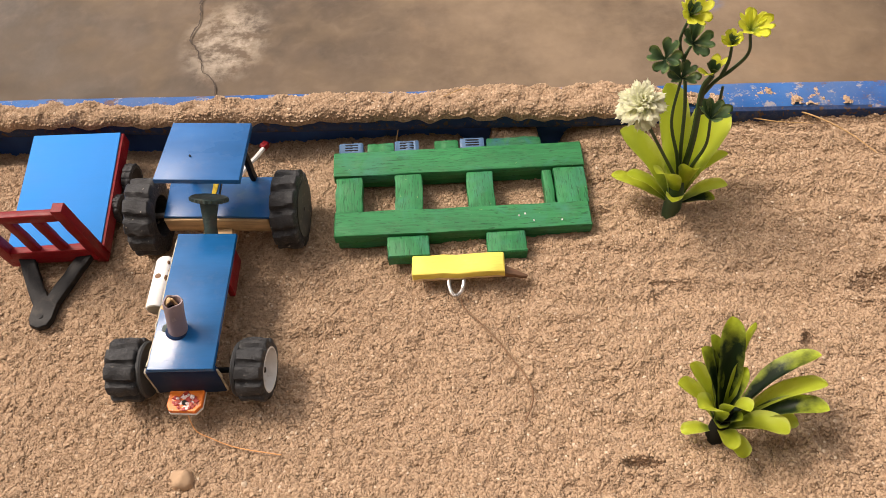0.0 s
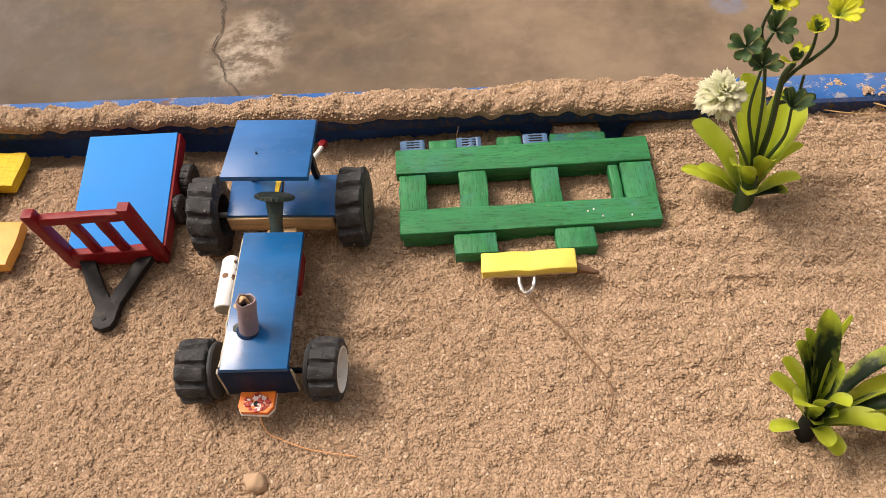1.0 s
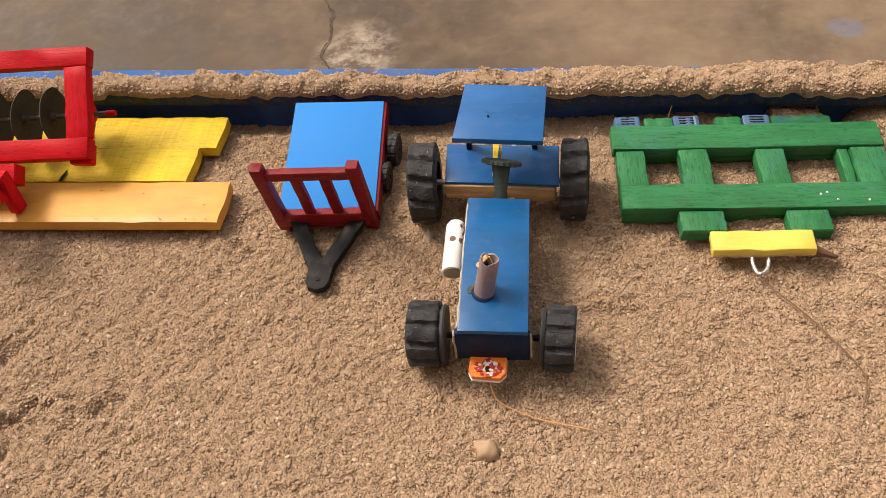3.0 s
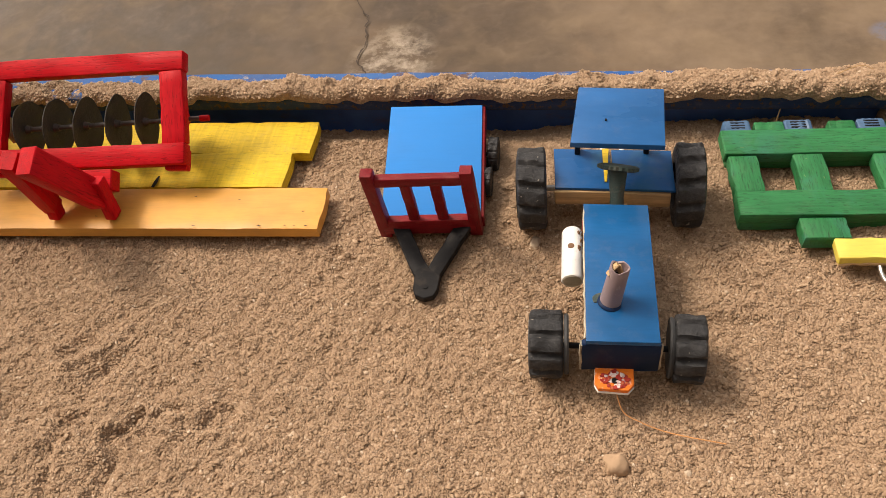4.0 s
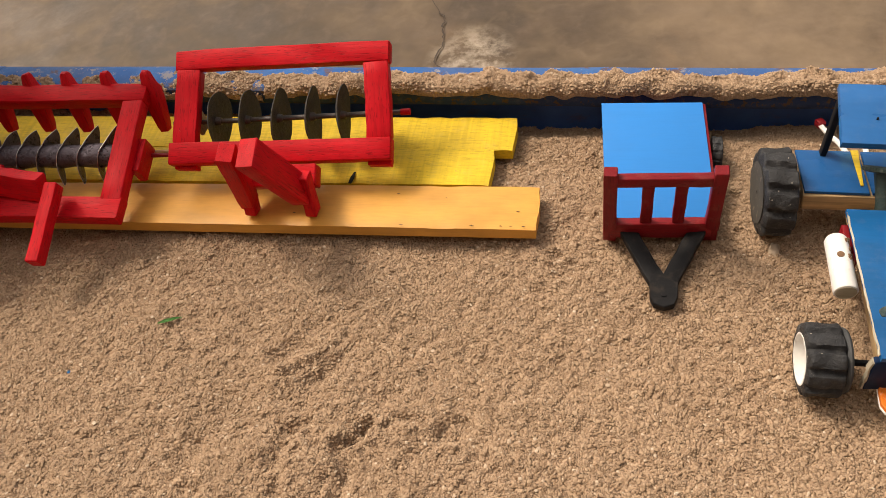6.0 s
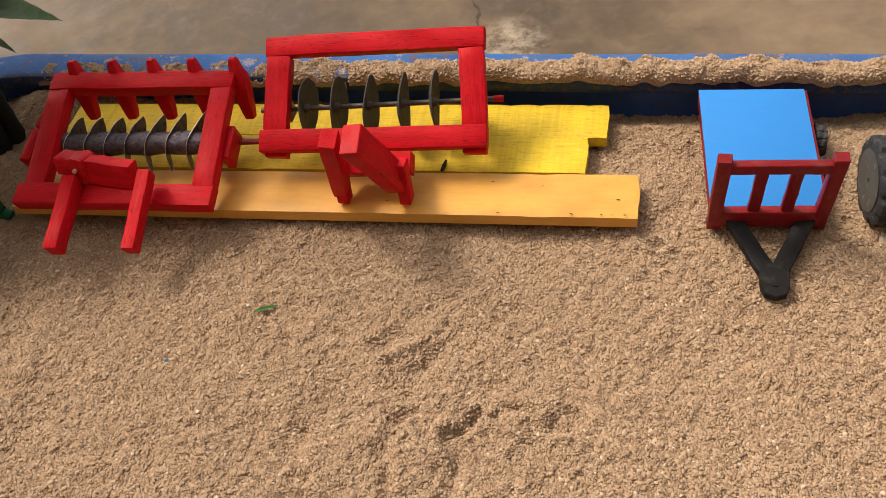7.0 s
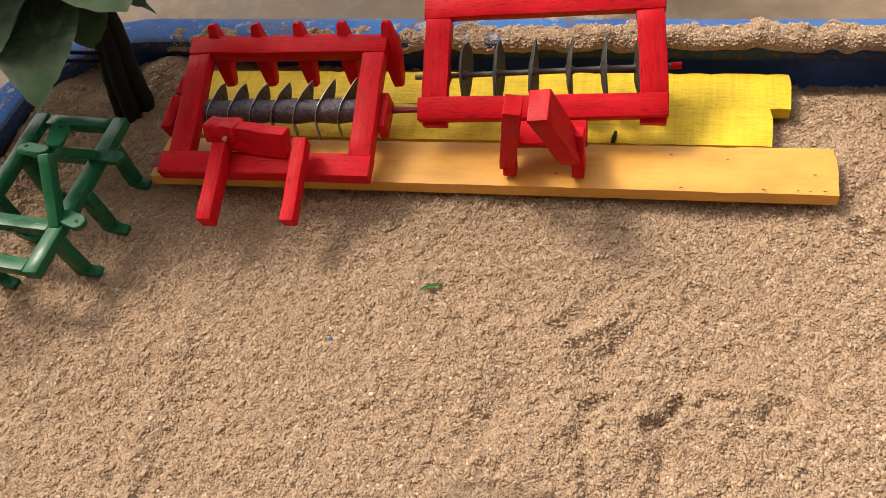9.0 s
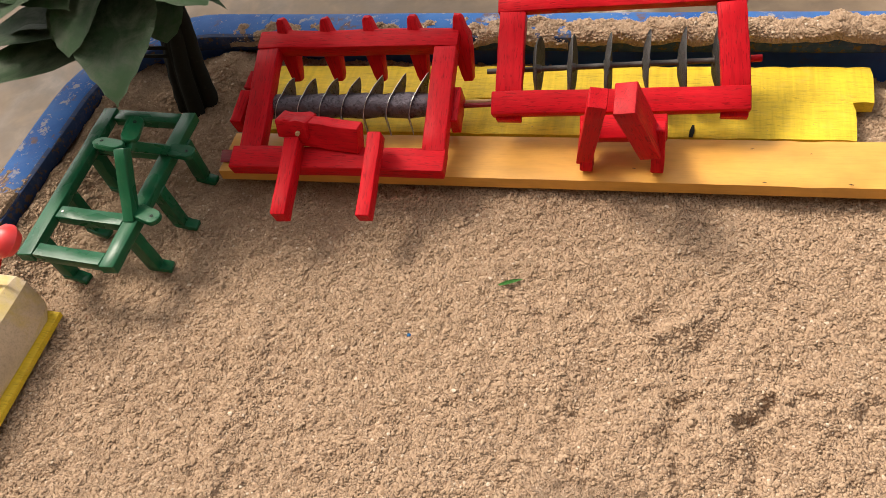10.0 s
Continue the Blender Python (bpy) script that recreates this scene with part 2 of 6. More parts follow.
def leaf_material(name, base, tip, edge, mottled=0.6, rough=0.42, through=0.25, split=(0.25, 0.8), blot=None):
    """Leaf pigment runs from base to tip (u) and to the edges (v); some light passes through."""
    m = Nodes(name)
    sep = m.node("ShaderNodeSeparateXYZ", Vector=m.coord.outputs["UV"])
    n = m.noise(m.shifted(), 110, 4, 0.6)
    add = m.node("ShaderNodeMath", Value=sep.outputs["X"])
    add.operation = "ADD"
    sc = m.node("ShaderNodeMath", Value=n)
    sc.operation = "MULTIPLY_ADD"
    sc.inputs[1].default_value = mottled
    sc.inputs[2].default_value = -mottled / 2
    m.put(add.inputs[1], sc.outputs[0])
    c = m.mix(m.ramp(add.outputs[0], (split[0], 0.0), (split[1], 1.0)), base, tip)
    ed = m.node("ShaderNodeMath", Value=sep.outputs["Y"])
    ed.operation = "MULTIPLY"
    m.put(ed.inputs[1], n)
    c = m.mix(m.ramp(ed.outputs[0], (0.3, 0.0), (0.6, 0.9)), c, edge)
    if blot:
        c = m.mix(m.ramp(m.noise(m.shifted(), 70, 6, 0.7, 0.4), (0.42, 0.0), (0.66, 0.85)), c, blot)
    m.done(c, rough, m.bump(n, 0.2, 0.0008), spec=0.3)
    tr = m.node("ShaderNodeBsdfTranslucent", Color=c)
    mx = m.tree.nodes.new("ShaderNodeMixShader")
    mx.inputs[0].default_value = through
    m.put(mx.inputs[1], m.bsdf.outputs[0])
    m.put(mx.inputs[2], tr.outputs[0])
    m.put(m.tree.nodes["Material Output"].inputs["Surface"], mx.outputs[0])
    return m.mat


SAND = sand_material()
GRAIN = grain_material()
FLOOR = floor_material()
TRAY = tray_material()
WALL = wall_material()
RUBBER = rubber_material()
# rust over navy, the navy darkened further to stand for shade on the lip
RUSTY = painted_wood("rusty_shaded_navy", (0.015, 0.036, 0.10), bare=(0.085, 0.052, 0.036), pores=0.0, chips=0.17, rough=0.6, grain=0.3, dust=0.15, spec=0.2)
RED = painted_wood("red_paint_on_wood", (0.50, 0.007, 0.014), pores=0.55, chips=0.0, rough=0.45, dust=0.02, spec=0.09)
DARK_RED = painted_wood("dark_red_paint_on_wood", (0.20, 0.007, 0.012), pores=0.4, chips=0.0, rough=0.45, dust=0.10, spec=0.2)
GREEN = painted_wood("green_paint_on_wood", (0.016, 0.165, 0.055), bare=(0.12, 0.24, 0.09), pores=0.6, chips=0.04, rough=0.55, grain=0.75, dust=0.05, blotch=(0.030, 0.185, 0.115))
DEEP_GREEN = painted_wood("gloss_green_paint", (0.0064, 0.0864, 0.0352), pores=0.05, chips=-0.02, rough=0.28, grain=0.25, dust=0.05, spec=0.25)
YELLOW = painted_wood("yellow_paint_on_wood", (0.68, 0.47, 0.035), bare=(0.34, 0.24, 0.08), pores=0.3, chips=0.05, rough=0.6, grain=0.4, dust=0.16, spec=0.2, cross=0.30)
AMBER = painted_wood("amber_varnish_on_wood", (0.64, 0.32, 0.065), bare=(0.2, 0.1, 0.04), pores=0.05, chips=-0.02, rough=0.4, grain=0.16, dust=0.04)
BLUE = painted_wood("gloss_blue_paint", (0.006, 0.092, 0.255), bare=(0.35, 0.36, 0.3), pores=0.0, chips=-0.03, rough=0.17, grain=0.10, dust=0.05, spec=0.26)
ROOF_BLUE = painted_wood("satin_blue_paint", (0.014, 0.110, 0.31), bare=(0.35, 0.36, 0.3), pores=0.0, chips=-0.02, rough=0.30, grain=0.05, dust=0.07, spec=0.22)
BRIGHT_BLUE = painted_wood("bright_blue_sheet", (0.022, 0.215, 0.60), bare=(0.04, 0.2, 0.6), pores=0.0, chips=-0.06, rough=0.72, grain=0.05, dust=0.02, vary=0.06, spec=0.15)
# dark blue holding the front board's shade; also the colour of dark glue
NAVY = painted_wood("shaded_blue_and_glue", (0.004, 0.018, 0.055), bare=(0.35, 0.36, 0.3), pores=0.0, chips=-0.03, rough=0.42, grain=0.03, dust=0.05, spec=0.12)
SEAT_BLUE = painted_wood("scuffed_blue_paint", (0.010, 0.085, 0.25), bare=(0.06, 0.10, 0.12), pores=0.0, chips=0.05, rough=0.26, grain=0.06, dust=0.06, spec=0.16, blotch=(0.035, 0.12, 0.20))
PALE_WOOD = bare_wood("pale_plywood", (0.55, 0.37, 0.19))
CHIP_WOOD = bare_wood("worn_pale_edge", (0.5, 0.45, 0.34))
BLACK = painted_wood("black_paint", (0.010, 0.010, 0.011), bare=(0.10, 0.09, 0.08), pores=0.0, chips=-0.02, rough=0.5, grain=0.3, dust=0.06, spec=0.15)
STEEL = metal_material("dull_steel", (0.42, 0.41, 0.40), 0.42, 0.9, 0.35)
DISC = metal_material("blackened_disc", (0.040, 0.038, 0.036), 0.6, 0.1, 0.45, 1.0)
IRON = metal_material("rusty_iron_rod", (0.13, 0.12, 0.11), 0.5, 0.6, 0.7, 0.6)
AUGER = metal_material("worn_auger_steel", (0.120, 0.100, 0.118), 0.28, 0.6, 0.6, 1.0)
BARE_STEEL = metal_material("bright_cut_edge", (0.62, 0.60, 0.58), 0.3, 0.95, 0.1)
WHITE = plastic_material("white_plastic", (0.80, 0.79, 0.76), 0.38)
MAUVE = plastic_material("greyed_mauve_plastic", (0.25, 0.19, 0.20), 0.5, dirt=(0.42, 0.36, 0.30), amount=0.6)
ORANGE = plastic_material("orange_plate_plastic", (0.85, 0.20, 0.02), 0.4, dirt=(0.8, 0.72, 0.66), amount=0.7)
GREY_BLUE = painted_wood("grey_blue_plastic", (0.07, 0.145, 0.26), bare=(0.1, 0.3, 0.15), pores=0.0, chips=0.03, rough=0.45, grain=0.3, dust=0.12)
MURKY = painted_wood("murky_green_blue_paint", (0.032, 0.055, 0.050), bare=(0.16, 0.12, 0.07), pores=0.2, chips=0.05, rough=0.5, dust=0.25, blotch=(0.085, 0.055, 0.03))
GREEN_BLUE = painted_wood("green_paint_with_blue_smear", (0.016, 0.15, 0.06), bare=(0.18, 0.26, 0.09), pores=0.5, chips=0.04, rough=0.55, grain=1.0, dust=0.15, blotch=(0.035, 0.10, 0.24))
LIME_LEAF = leaf_material("lime_leaf", (0.075, 0.155, 0.022), (0.60, 0.68, 0.085), (0.74, 0.80, 0.24), 0.5, through=0.40, split=(0.02, 0.50))
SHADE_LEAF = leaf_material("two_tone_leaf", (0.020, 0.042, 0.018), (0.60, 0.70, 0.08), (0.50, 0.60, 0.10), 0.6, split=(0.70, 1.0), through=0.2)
CLOVER = leaf_material("clover_leaf", (0.030, 0.065, 0.030), (0.115, 0.205, 0.085), (0.42, 0.50, 0.18), 0.7, split=(0.25, 0.9))
YELLOW_PETAL = leaf_material("yellow_petal", (0.24, 0.36, 0.05), (0.80, 0.82, 0.10), (0.84, 0.86, 0.18), 0.3, split=(0.1, 0.5), through=0.35)
CREAM_PETAL = leaf_material("cream_petal", (0.80, 0.84, 0.40), (0.93, 0.93, 0.74), (0.95, 0.95, 0.84), 0.3, through=0.3)
BIG_LEAF = leaf_material("big_dark_leaf", (0.026, 0.050, 0.022), (0.060, 0.130, 0.052), (0.06, 0.125, 0.05), 0.8, 0.55, 0.08, blot=(0.135, 0.165, 0.105))
STEM = plastic_material("dark_green_stem", (0.028, 0.06, 0.022), 0.5, dirt=(0.06, 0.09, 0.02), amount=0.4)
BARK = plastic_material("dark_bark", (0.013, 0.014, 0.011), 0.8, dirt=(0.034, 0.03, 0.022), amount=0.6, spec=0.12)
STRAW = plastic_material("dry_straw", (0.48, 0.30, 0.13), 0.7)
TWINE = plastic_material("brown_thread", (0.17, 0.09, 0.045), 0.8)
ORANGE_THREAD = plastic_material("orange_thread", (0.62, 0.30, 0.12), 0.7)
CRACK = plastic_material("dark_crack", (0.055, 0.038, 0.027), 0.9)
CLOD = plastic_material("dry_sand_clod", (0.43, 0.295, 0.19), 0.95, dirt=(0.30, 0.19, 0.115), amount=0.6, spec=0.1)
STONE = plastic_material("small_stone", (0.46, 0.36, 0.26), 0.8, amount=0.5)
GRASS_BIT = plastic_material("cut_grass_bit", (0.05, 0.20, 0.03), 0.6)

# ---- building helpers ----
WORLD_OF = {}
rng = random.Random(7)


def thing(name, base, label, category, group="", kind=""):
    """An Empty at the base of a thing that has parts."""
    ob = new(name)
    ob.empty_display_size = 0.01
    ob.matrix_world = base if isinstance(base, Matrix) else Matrix.Translation(base)
    WORLD_OF[ob] = ob.matrix_world.copy()
    return tagged(ob, label, category, group, kind)


def mesh_of(name, bm, mat, smooth=40):
    me = bpy.data.meshes.new(name)
    bmesh.ops.recalc_face_normals(bm, faces=bm.faces[:])
    for f in bm.faces:
        f.smooth = True
    for e in bm.edges:
        if len(e.link_faces) == 2 and e.calc_face_angle(0) > radians(smooth):
            e.smooth = False
    bm.to_mesh(me)
    bm.free()
    me.materials.append(mat)
    return me


def part(name, bm, mat, parent, label="", m=None, smooth=40):
    """Links bm as one mesh under parent. m: the world pose of bm's frame; without it bm is in world coordinates."""
    pw = WORLD_OF[parent]
    if m is None:
        bm.transform(pw.inverted())
        m = pw
    ob = new(name, mesh_of(name, bm, mat, smooth))
    ob.parent = parent
    ob.matrix_basis = pw.inverted() @ m
    WORLD_OF[ob] = m.copy()
    return tagged(ob, label)


def single(name, bm, mat, label, category, m=None, group="", kind="", smooth=40):
    """A thing that is one mesh."""
    m = m or Matrix()
    ob = new(name, mesh_of(name, bm, mat, smooth))
    ob.matrix_world = m
    WORLD_OF[ob] = m.copy()
    return tagged(ob, label, category, group, kind)


def loft(rings, cap=True):
    bm = bmesh.new()
    vs = [[bm.verts.new(p) for p in r] for r in rings]
    n = len(rings[0])
    for a, b in zip(vs, vs[1:]):
        for i in range(n):
            bm.faces.new((a[i], a[(i + 1) % n], b[(i + 1) % n], b[i]))
    if cap:
        bm.faces.new(vs[0][::-1])
        bm.faces.new(vs[-1])
    return bm


def section(w, h, r, k=2):
    """A rounded rectangle in y, z."""
    pts = []
    for cx, cy, a0 in ((1, 1, 0), (-1, 1, 90), (-1, -1, 180), (1, -1, 270)):
        for i in range(k + 1):
            a = radians(a0 + 90 * i / k)
            pts.append((cx * (w / 2 - r) + r * math.cos(a), cy * (h / 2 - r) + r * math.sin(a)))
    return pts


def beam(length, w, h, r=0.0006, n=6, wobble=0.00015, taper=1.0, taper_h=None, bow=0.0):
    """A hand-cut stick along x, centred, with softened and slightly uneven edges."""
    r = min(r, w * 0.4, h * 0.4)
    xs = [0.0, r] + [r + (length - 2 * r) * i / n for i in range(1, n)] + [length - r, length]
    rings = []
    th = taper if taper_h is None else taper_h
    for i, x in enumerate(xs):
        f = x / length
        inset = r * 0.8 if i in (0, len(xs) - 1) else 0.0
        sw, sh = w * (1 + (taper - 1) * f), h * (1 + (th - 1) * f)
        dy, dz = rng.uniform(-wobble, wobble), rng.uniform(-wobble, wobble) + bow * (1 - (2 * f - 1) ** 2)
        rings.append([(x - length / 2, y + dy + rng.uniform(-wobble, wobble) * 0.6, z + dz + rng.uniform(-wobble, wobble) * 0.6)
                      for y, z in section(sw - 2 * inset, sh - 2 * inset, max(r - inset * 0.5, 0.0001))])
    return loft(rings)


def axes(p0, p1, up=(0, 0, 1)):
    """The pose at the middle of p0, p1 with x along them and z towards up."""
    p0, p1 = Vector(p0), Vector(p1)
    x = (p1 - p0).normalized()
    y = Vector(up).cross(x).normalized()
    z = x.cross(y)
    m = Matrix((x, y, z)).transposed().to_4x4()
    m.translation = (p0 + p1) / 2
    return m


def stick(name, p0, p1, w, h, mat, parent, up=(0, 0, 1), label="", **kw):
    """A beam between two points, as a part. w across, h along up."""
    return part(name, beam((Vector(p1) - Vector(p0)).length, w, h, **kw), mat, parent, label, axes(p0, p1, up))


def tube_bm(points, radius, sides=10, caps=True):
    """A round tube through points; radius: one number or one for each point."""
    pts = [Vector(p) for p in points]
    rad = radius if isinstance(radius, (list, tuple)) else [radius] * len(pts)
    rings, ref = [], None
    for i, p in enumerate(pts):
        d = (pts[min(i + 1, len(pts) - 1)] - pts[max(i - 1, 0)]).normalized()
        if ref is None:
            ref = d.orthogonal().normalized()
        ref = (ref - d * ref.dot(d)).normalized()
        s = d.cross(ref)
        rings.append([p + (ref * math.cos(a) + s * math.sin(a)) * rad[i] for a in (2 * math.pi * k / sides for k in range(sides))])
    return loft(rings, caps)


def smooth_line(points, n=8):
    """Catmull-Rom through points."""
    p = [Vector(q) for q in points]
    p = [2 * p[0] - p[1]] + p + [2 * p[-1] - p[-2]]
    out = []
    for i in range(1, len(p) - 2):
        for k in range(n):
            t = k / n
            out.append(0.5 * (2 * p[i] + (p[i + 1] - p[i - 1]) * t + (2 * p[i - 1] - 5 * p[i] + 4 * p[i + 1] - p[i + 2]) * t * t
                              + (3 * p[i] - p[i - 1] - 3 * p[i + 1] + p[i + 2]) * t ** 3))
    return out + [p[-2]]


def lathe(profile, sides=32, close=False):
    """Turns (r, x) pairs round the x axis."""
    rings = [[(x, r * math.cos(a), r * math.sin(a)) for a in (2 * math.pi * k / sides for k in range(sides))] for r, x in profile]
    if close:
        rings.append(rings[0])
    return loft(rings, not close)


def flat_shape(outline, thickness, r=0.0003):
    """A plate in x, y with the given outline, from z = 0 up to thickness, with a softened upper edge."""
    c = Vector((sum(p[0] for p in outline) / len(outline), sum(p[1] for p in outline) / len(outline)))

    def ring(z, inset):
        out = []
        for p in outline:
            d = Vector(p) - c
            q = c + d * max(0.0, 1 - inset / max(d.length, 1e-6))
            out.append((q.x, q.y, z))
        return out
    return loft([ring(0, 0), ring(thickness - r, 0), ring(thickness, r)])


def tyre_bm(radius, width, lugs, depth, skew=0.0, inner=0.55, groove=0.2, side=0.0012):
    """A drum tyre round the x axis with broad lugs; skew turns the grooves across the width."""
    n, k = lugs * 10, 9
    rings = []
    prof = [(inner, -0.5), (0.86, -0.5), (0.97, -0.46)] + [(1.0, -0.42 + 0.84 * i / (k - 1)) for i in range(k)] + [(0.97, 0.46), (0.86, 0.5), (inner, 0.5)]
    for f, s in prof:
        ring = []
        for j in range(n):
            a = 2 * math.pi * j / n
            ph = (j / 10.0 + skew * s) % 1.0
            edge = min(ph, 1 - ph)
            cut = max(0.0, 1 - edge / groove) if edge < groove else 0.0
            cut = min(1.0, cut * 1.8)
            rr = radius * f - (depth * cut if f > 0.9 else (depth * cut * 0.4 if f > 0.8 else 0))
            rr += (0.0003 * math.sin(5 * a + 9 * s) if f > 0.9 else 0)
            ring.append((s * width, rr * math.cos(a), rr * math.sin(a)))
        rings.append(ring)
    rings.append(rings[0])
    return loft(rings, False)


def leaf_bm(length, width, shape=(0.25, 0.7, 1.0, 0.9, 0.55, 0.0), curl=0.3, cup=0.25, thick=0.0005, n=10, twist=0.0, wave=0.0, notch=0.0, tip_round=0.0):
    """A leaf from the origin along x, its face up (z). curl bends it down along its length, cup lifts its sides."""
    bm = bmesh.new()
    uv = bm.loops.layers.uv.new("UVMap")
    grid, coord = [], {}
    x = z = 0.0
    ang = 0.0
    for i in range(n + 1):
        f = i / n if not tip_round else 1 - (1 - i / n) ** 1.7
        s = f * (len(shape) - 1)
        k = min(int(s), len(shape) - 2)
        g = s - k
        g = g * g * (3 - 2 * g)
        w = (shape[k] * (1 - g) + shape[k + 1] * g) * width / 2
        if f > 1 - tip_round:
            w *= math.sqrt(max(0.0, 1 - ((f - 1 + tip_round) / tip_round) ** 2))
        w = max(w, width * 0.012)
        row = []
        for j in range(7):
            q = j / 3 - 1
            zz = cup * abs(q) ** 1.6 * w + wave * math.sin(9 * f + 3 * q) * w
            tw = twist * f
            yy, zt = q * w * math.cos(tw) - zz * math.sin(tw), q * w * math.sin(tw) + zz * math.cos(tw)
            dx = notch * length * f ** 3 * (math.sin(math.pi * min(1.0, abs(q) * 1.2)) * 0.6 - (1 - abs(q)))
            v = bm.verts.new((x + dx * math.cos(ang) - zt * math.sin(ang), yy, z + dx * math.sin(ang) + zt * math.cos(ang)))
            coord[v] = (f, abs(q))
            row.append(v)
        grid.append(row)
        df = (i + 1) / n - i / n if not tip_round else (1 - i / n) ** 1.7 - max(0.0, 1 - (i + 1) / n) ** 1.7
        ang -= curl * 2 * f * df
        x += length * df * math.cos(ang)
        z += length * df * math.sin(ang)
    for a, b in zip(grid, grid[1:]):
        for j in range(6):
            bm.faces.new((a[j], b[j], b[j + 1], a[j + 1]))
    for f in bm.faces:
        for lp in f.loops:
            lp[uv].uv = coord[lp.vert]
    bmesh.ops.solidify(bm, geom=bm.faces[:], thickness=thick)
    return bm


def leaf_pose(base, tip, roll=0.0, up=(0, 0, 1)):
    """A frame at base with x towards tip and z as near up as can be."""
    m = axes(base, tip, up)
    m.translation = Vector(base)
    return m @ pose(0, 0, 0, roll, 0, 0)


# ---- relief of the sand ----
class Field:
    """Smooth noise on a lattice of random values."""

    def __init__(self, cell, seed):
        self.cell, self.v = cell, np.random.RandomState(seed).rand(257, 257)

    def __call__(self, x, y):
        x, y = np.asarray(x) / self.cell + 100.3, np.asarray(y) / self.cell + 100.7
        i, j = np.floor(x).astype(int), np.floor(y).astype(int)
        fx, fy = x - i, y - j
        fx, fy = fx * fx * (3 - 2 * fx), fy * fy * (3 - 2 * fy)
        v = self.v
        a, b = v[i % 257, j % 257], v[(i + 1) % 257, j % 257]
        c, d = v[i % 257, (j + 1) % 257], v[(i + 1) % 257, (j + 1) % 257]
        return (a * (1 - fx) + b * fx) * (1 - fy) + (c * (1 - fx) + d * fx) * fy - 0.5


FIELDS = [(Field(c, 11 + k), amp) for k, (c, amp) in enumerate(((0.11, 0.0045), (0.04, 0.0034), (0.016, 0.0018), (0.0075, 0.0014), (0.0046, 0.0017), (0.0027, 0.0021)))]


def grains(x, y, cell, seed):
    """Domes of single grains, each with its own size: about 1 at a grain's middle, 0 between grains."""
    rs = np.random.RandomState(seed)
    ox, oy, size = rs.rand(307, 307), rs.rand(307, 307), 0.45 + 0.75 * rs.rand(307, 307)
    u, v = x / cell + 1000.0, y / cell + 1000.0
    i, j = np.floor(u).astype(int), np.floor(v).astype(int)
    top = np.zeros(u.shape)
    for di in (-1, 0, 1):
        for dj in (-1, 0, 1):
            a, b = (i + di) % 307, (j + dj) % 307
            d = (i + di + ox[a, b] - u) ** 2 + (j + dj + oy[a, b] - v) ** 2
            top = np.maximum(top, size[a, b] * np.sqrt(np.clip(1 - d / (0.62 * size[a, b]), 0, 1)))
    return top


def crumbs(x, y):
    return 0.0014 * grains(x, y, 0.0020, 5) + 0.0009 * grains(x + 0.3, y, 0.00135, 6)


def step(a, b, x):
    t = np.clip((x - a) / (b - a), 0, 1)
    return t * t * (3 - 2 * t)


def dent(x, y, cx, cy, rx, ry, depth, lip=0.25, turn=0.0):
    """A hole (depth > 0) or a bump with a raised lip."""
    c, s = math.cos(radians(turn)), math.sin(radians(turn))
    u, v = ((x - cx) * c + (y - cy) * s) / rx, (-(x - cx) * s + (y - cy) * c) / ry
    d = np.sqrt(u * u + v * v)
    return -depth * np.exp(-d ** 3) + lip * abs(depth) * np.exp(-((d - 1.35) / 0.35) ** 2)


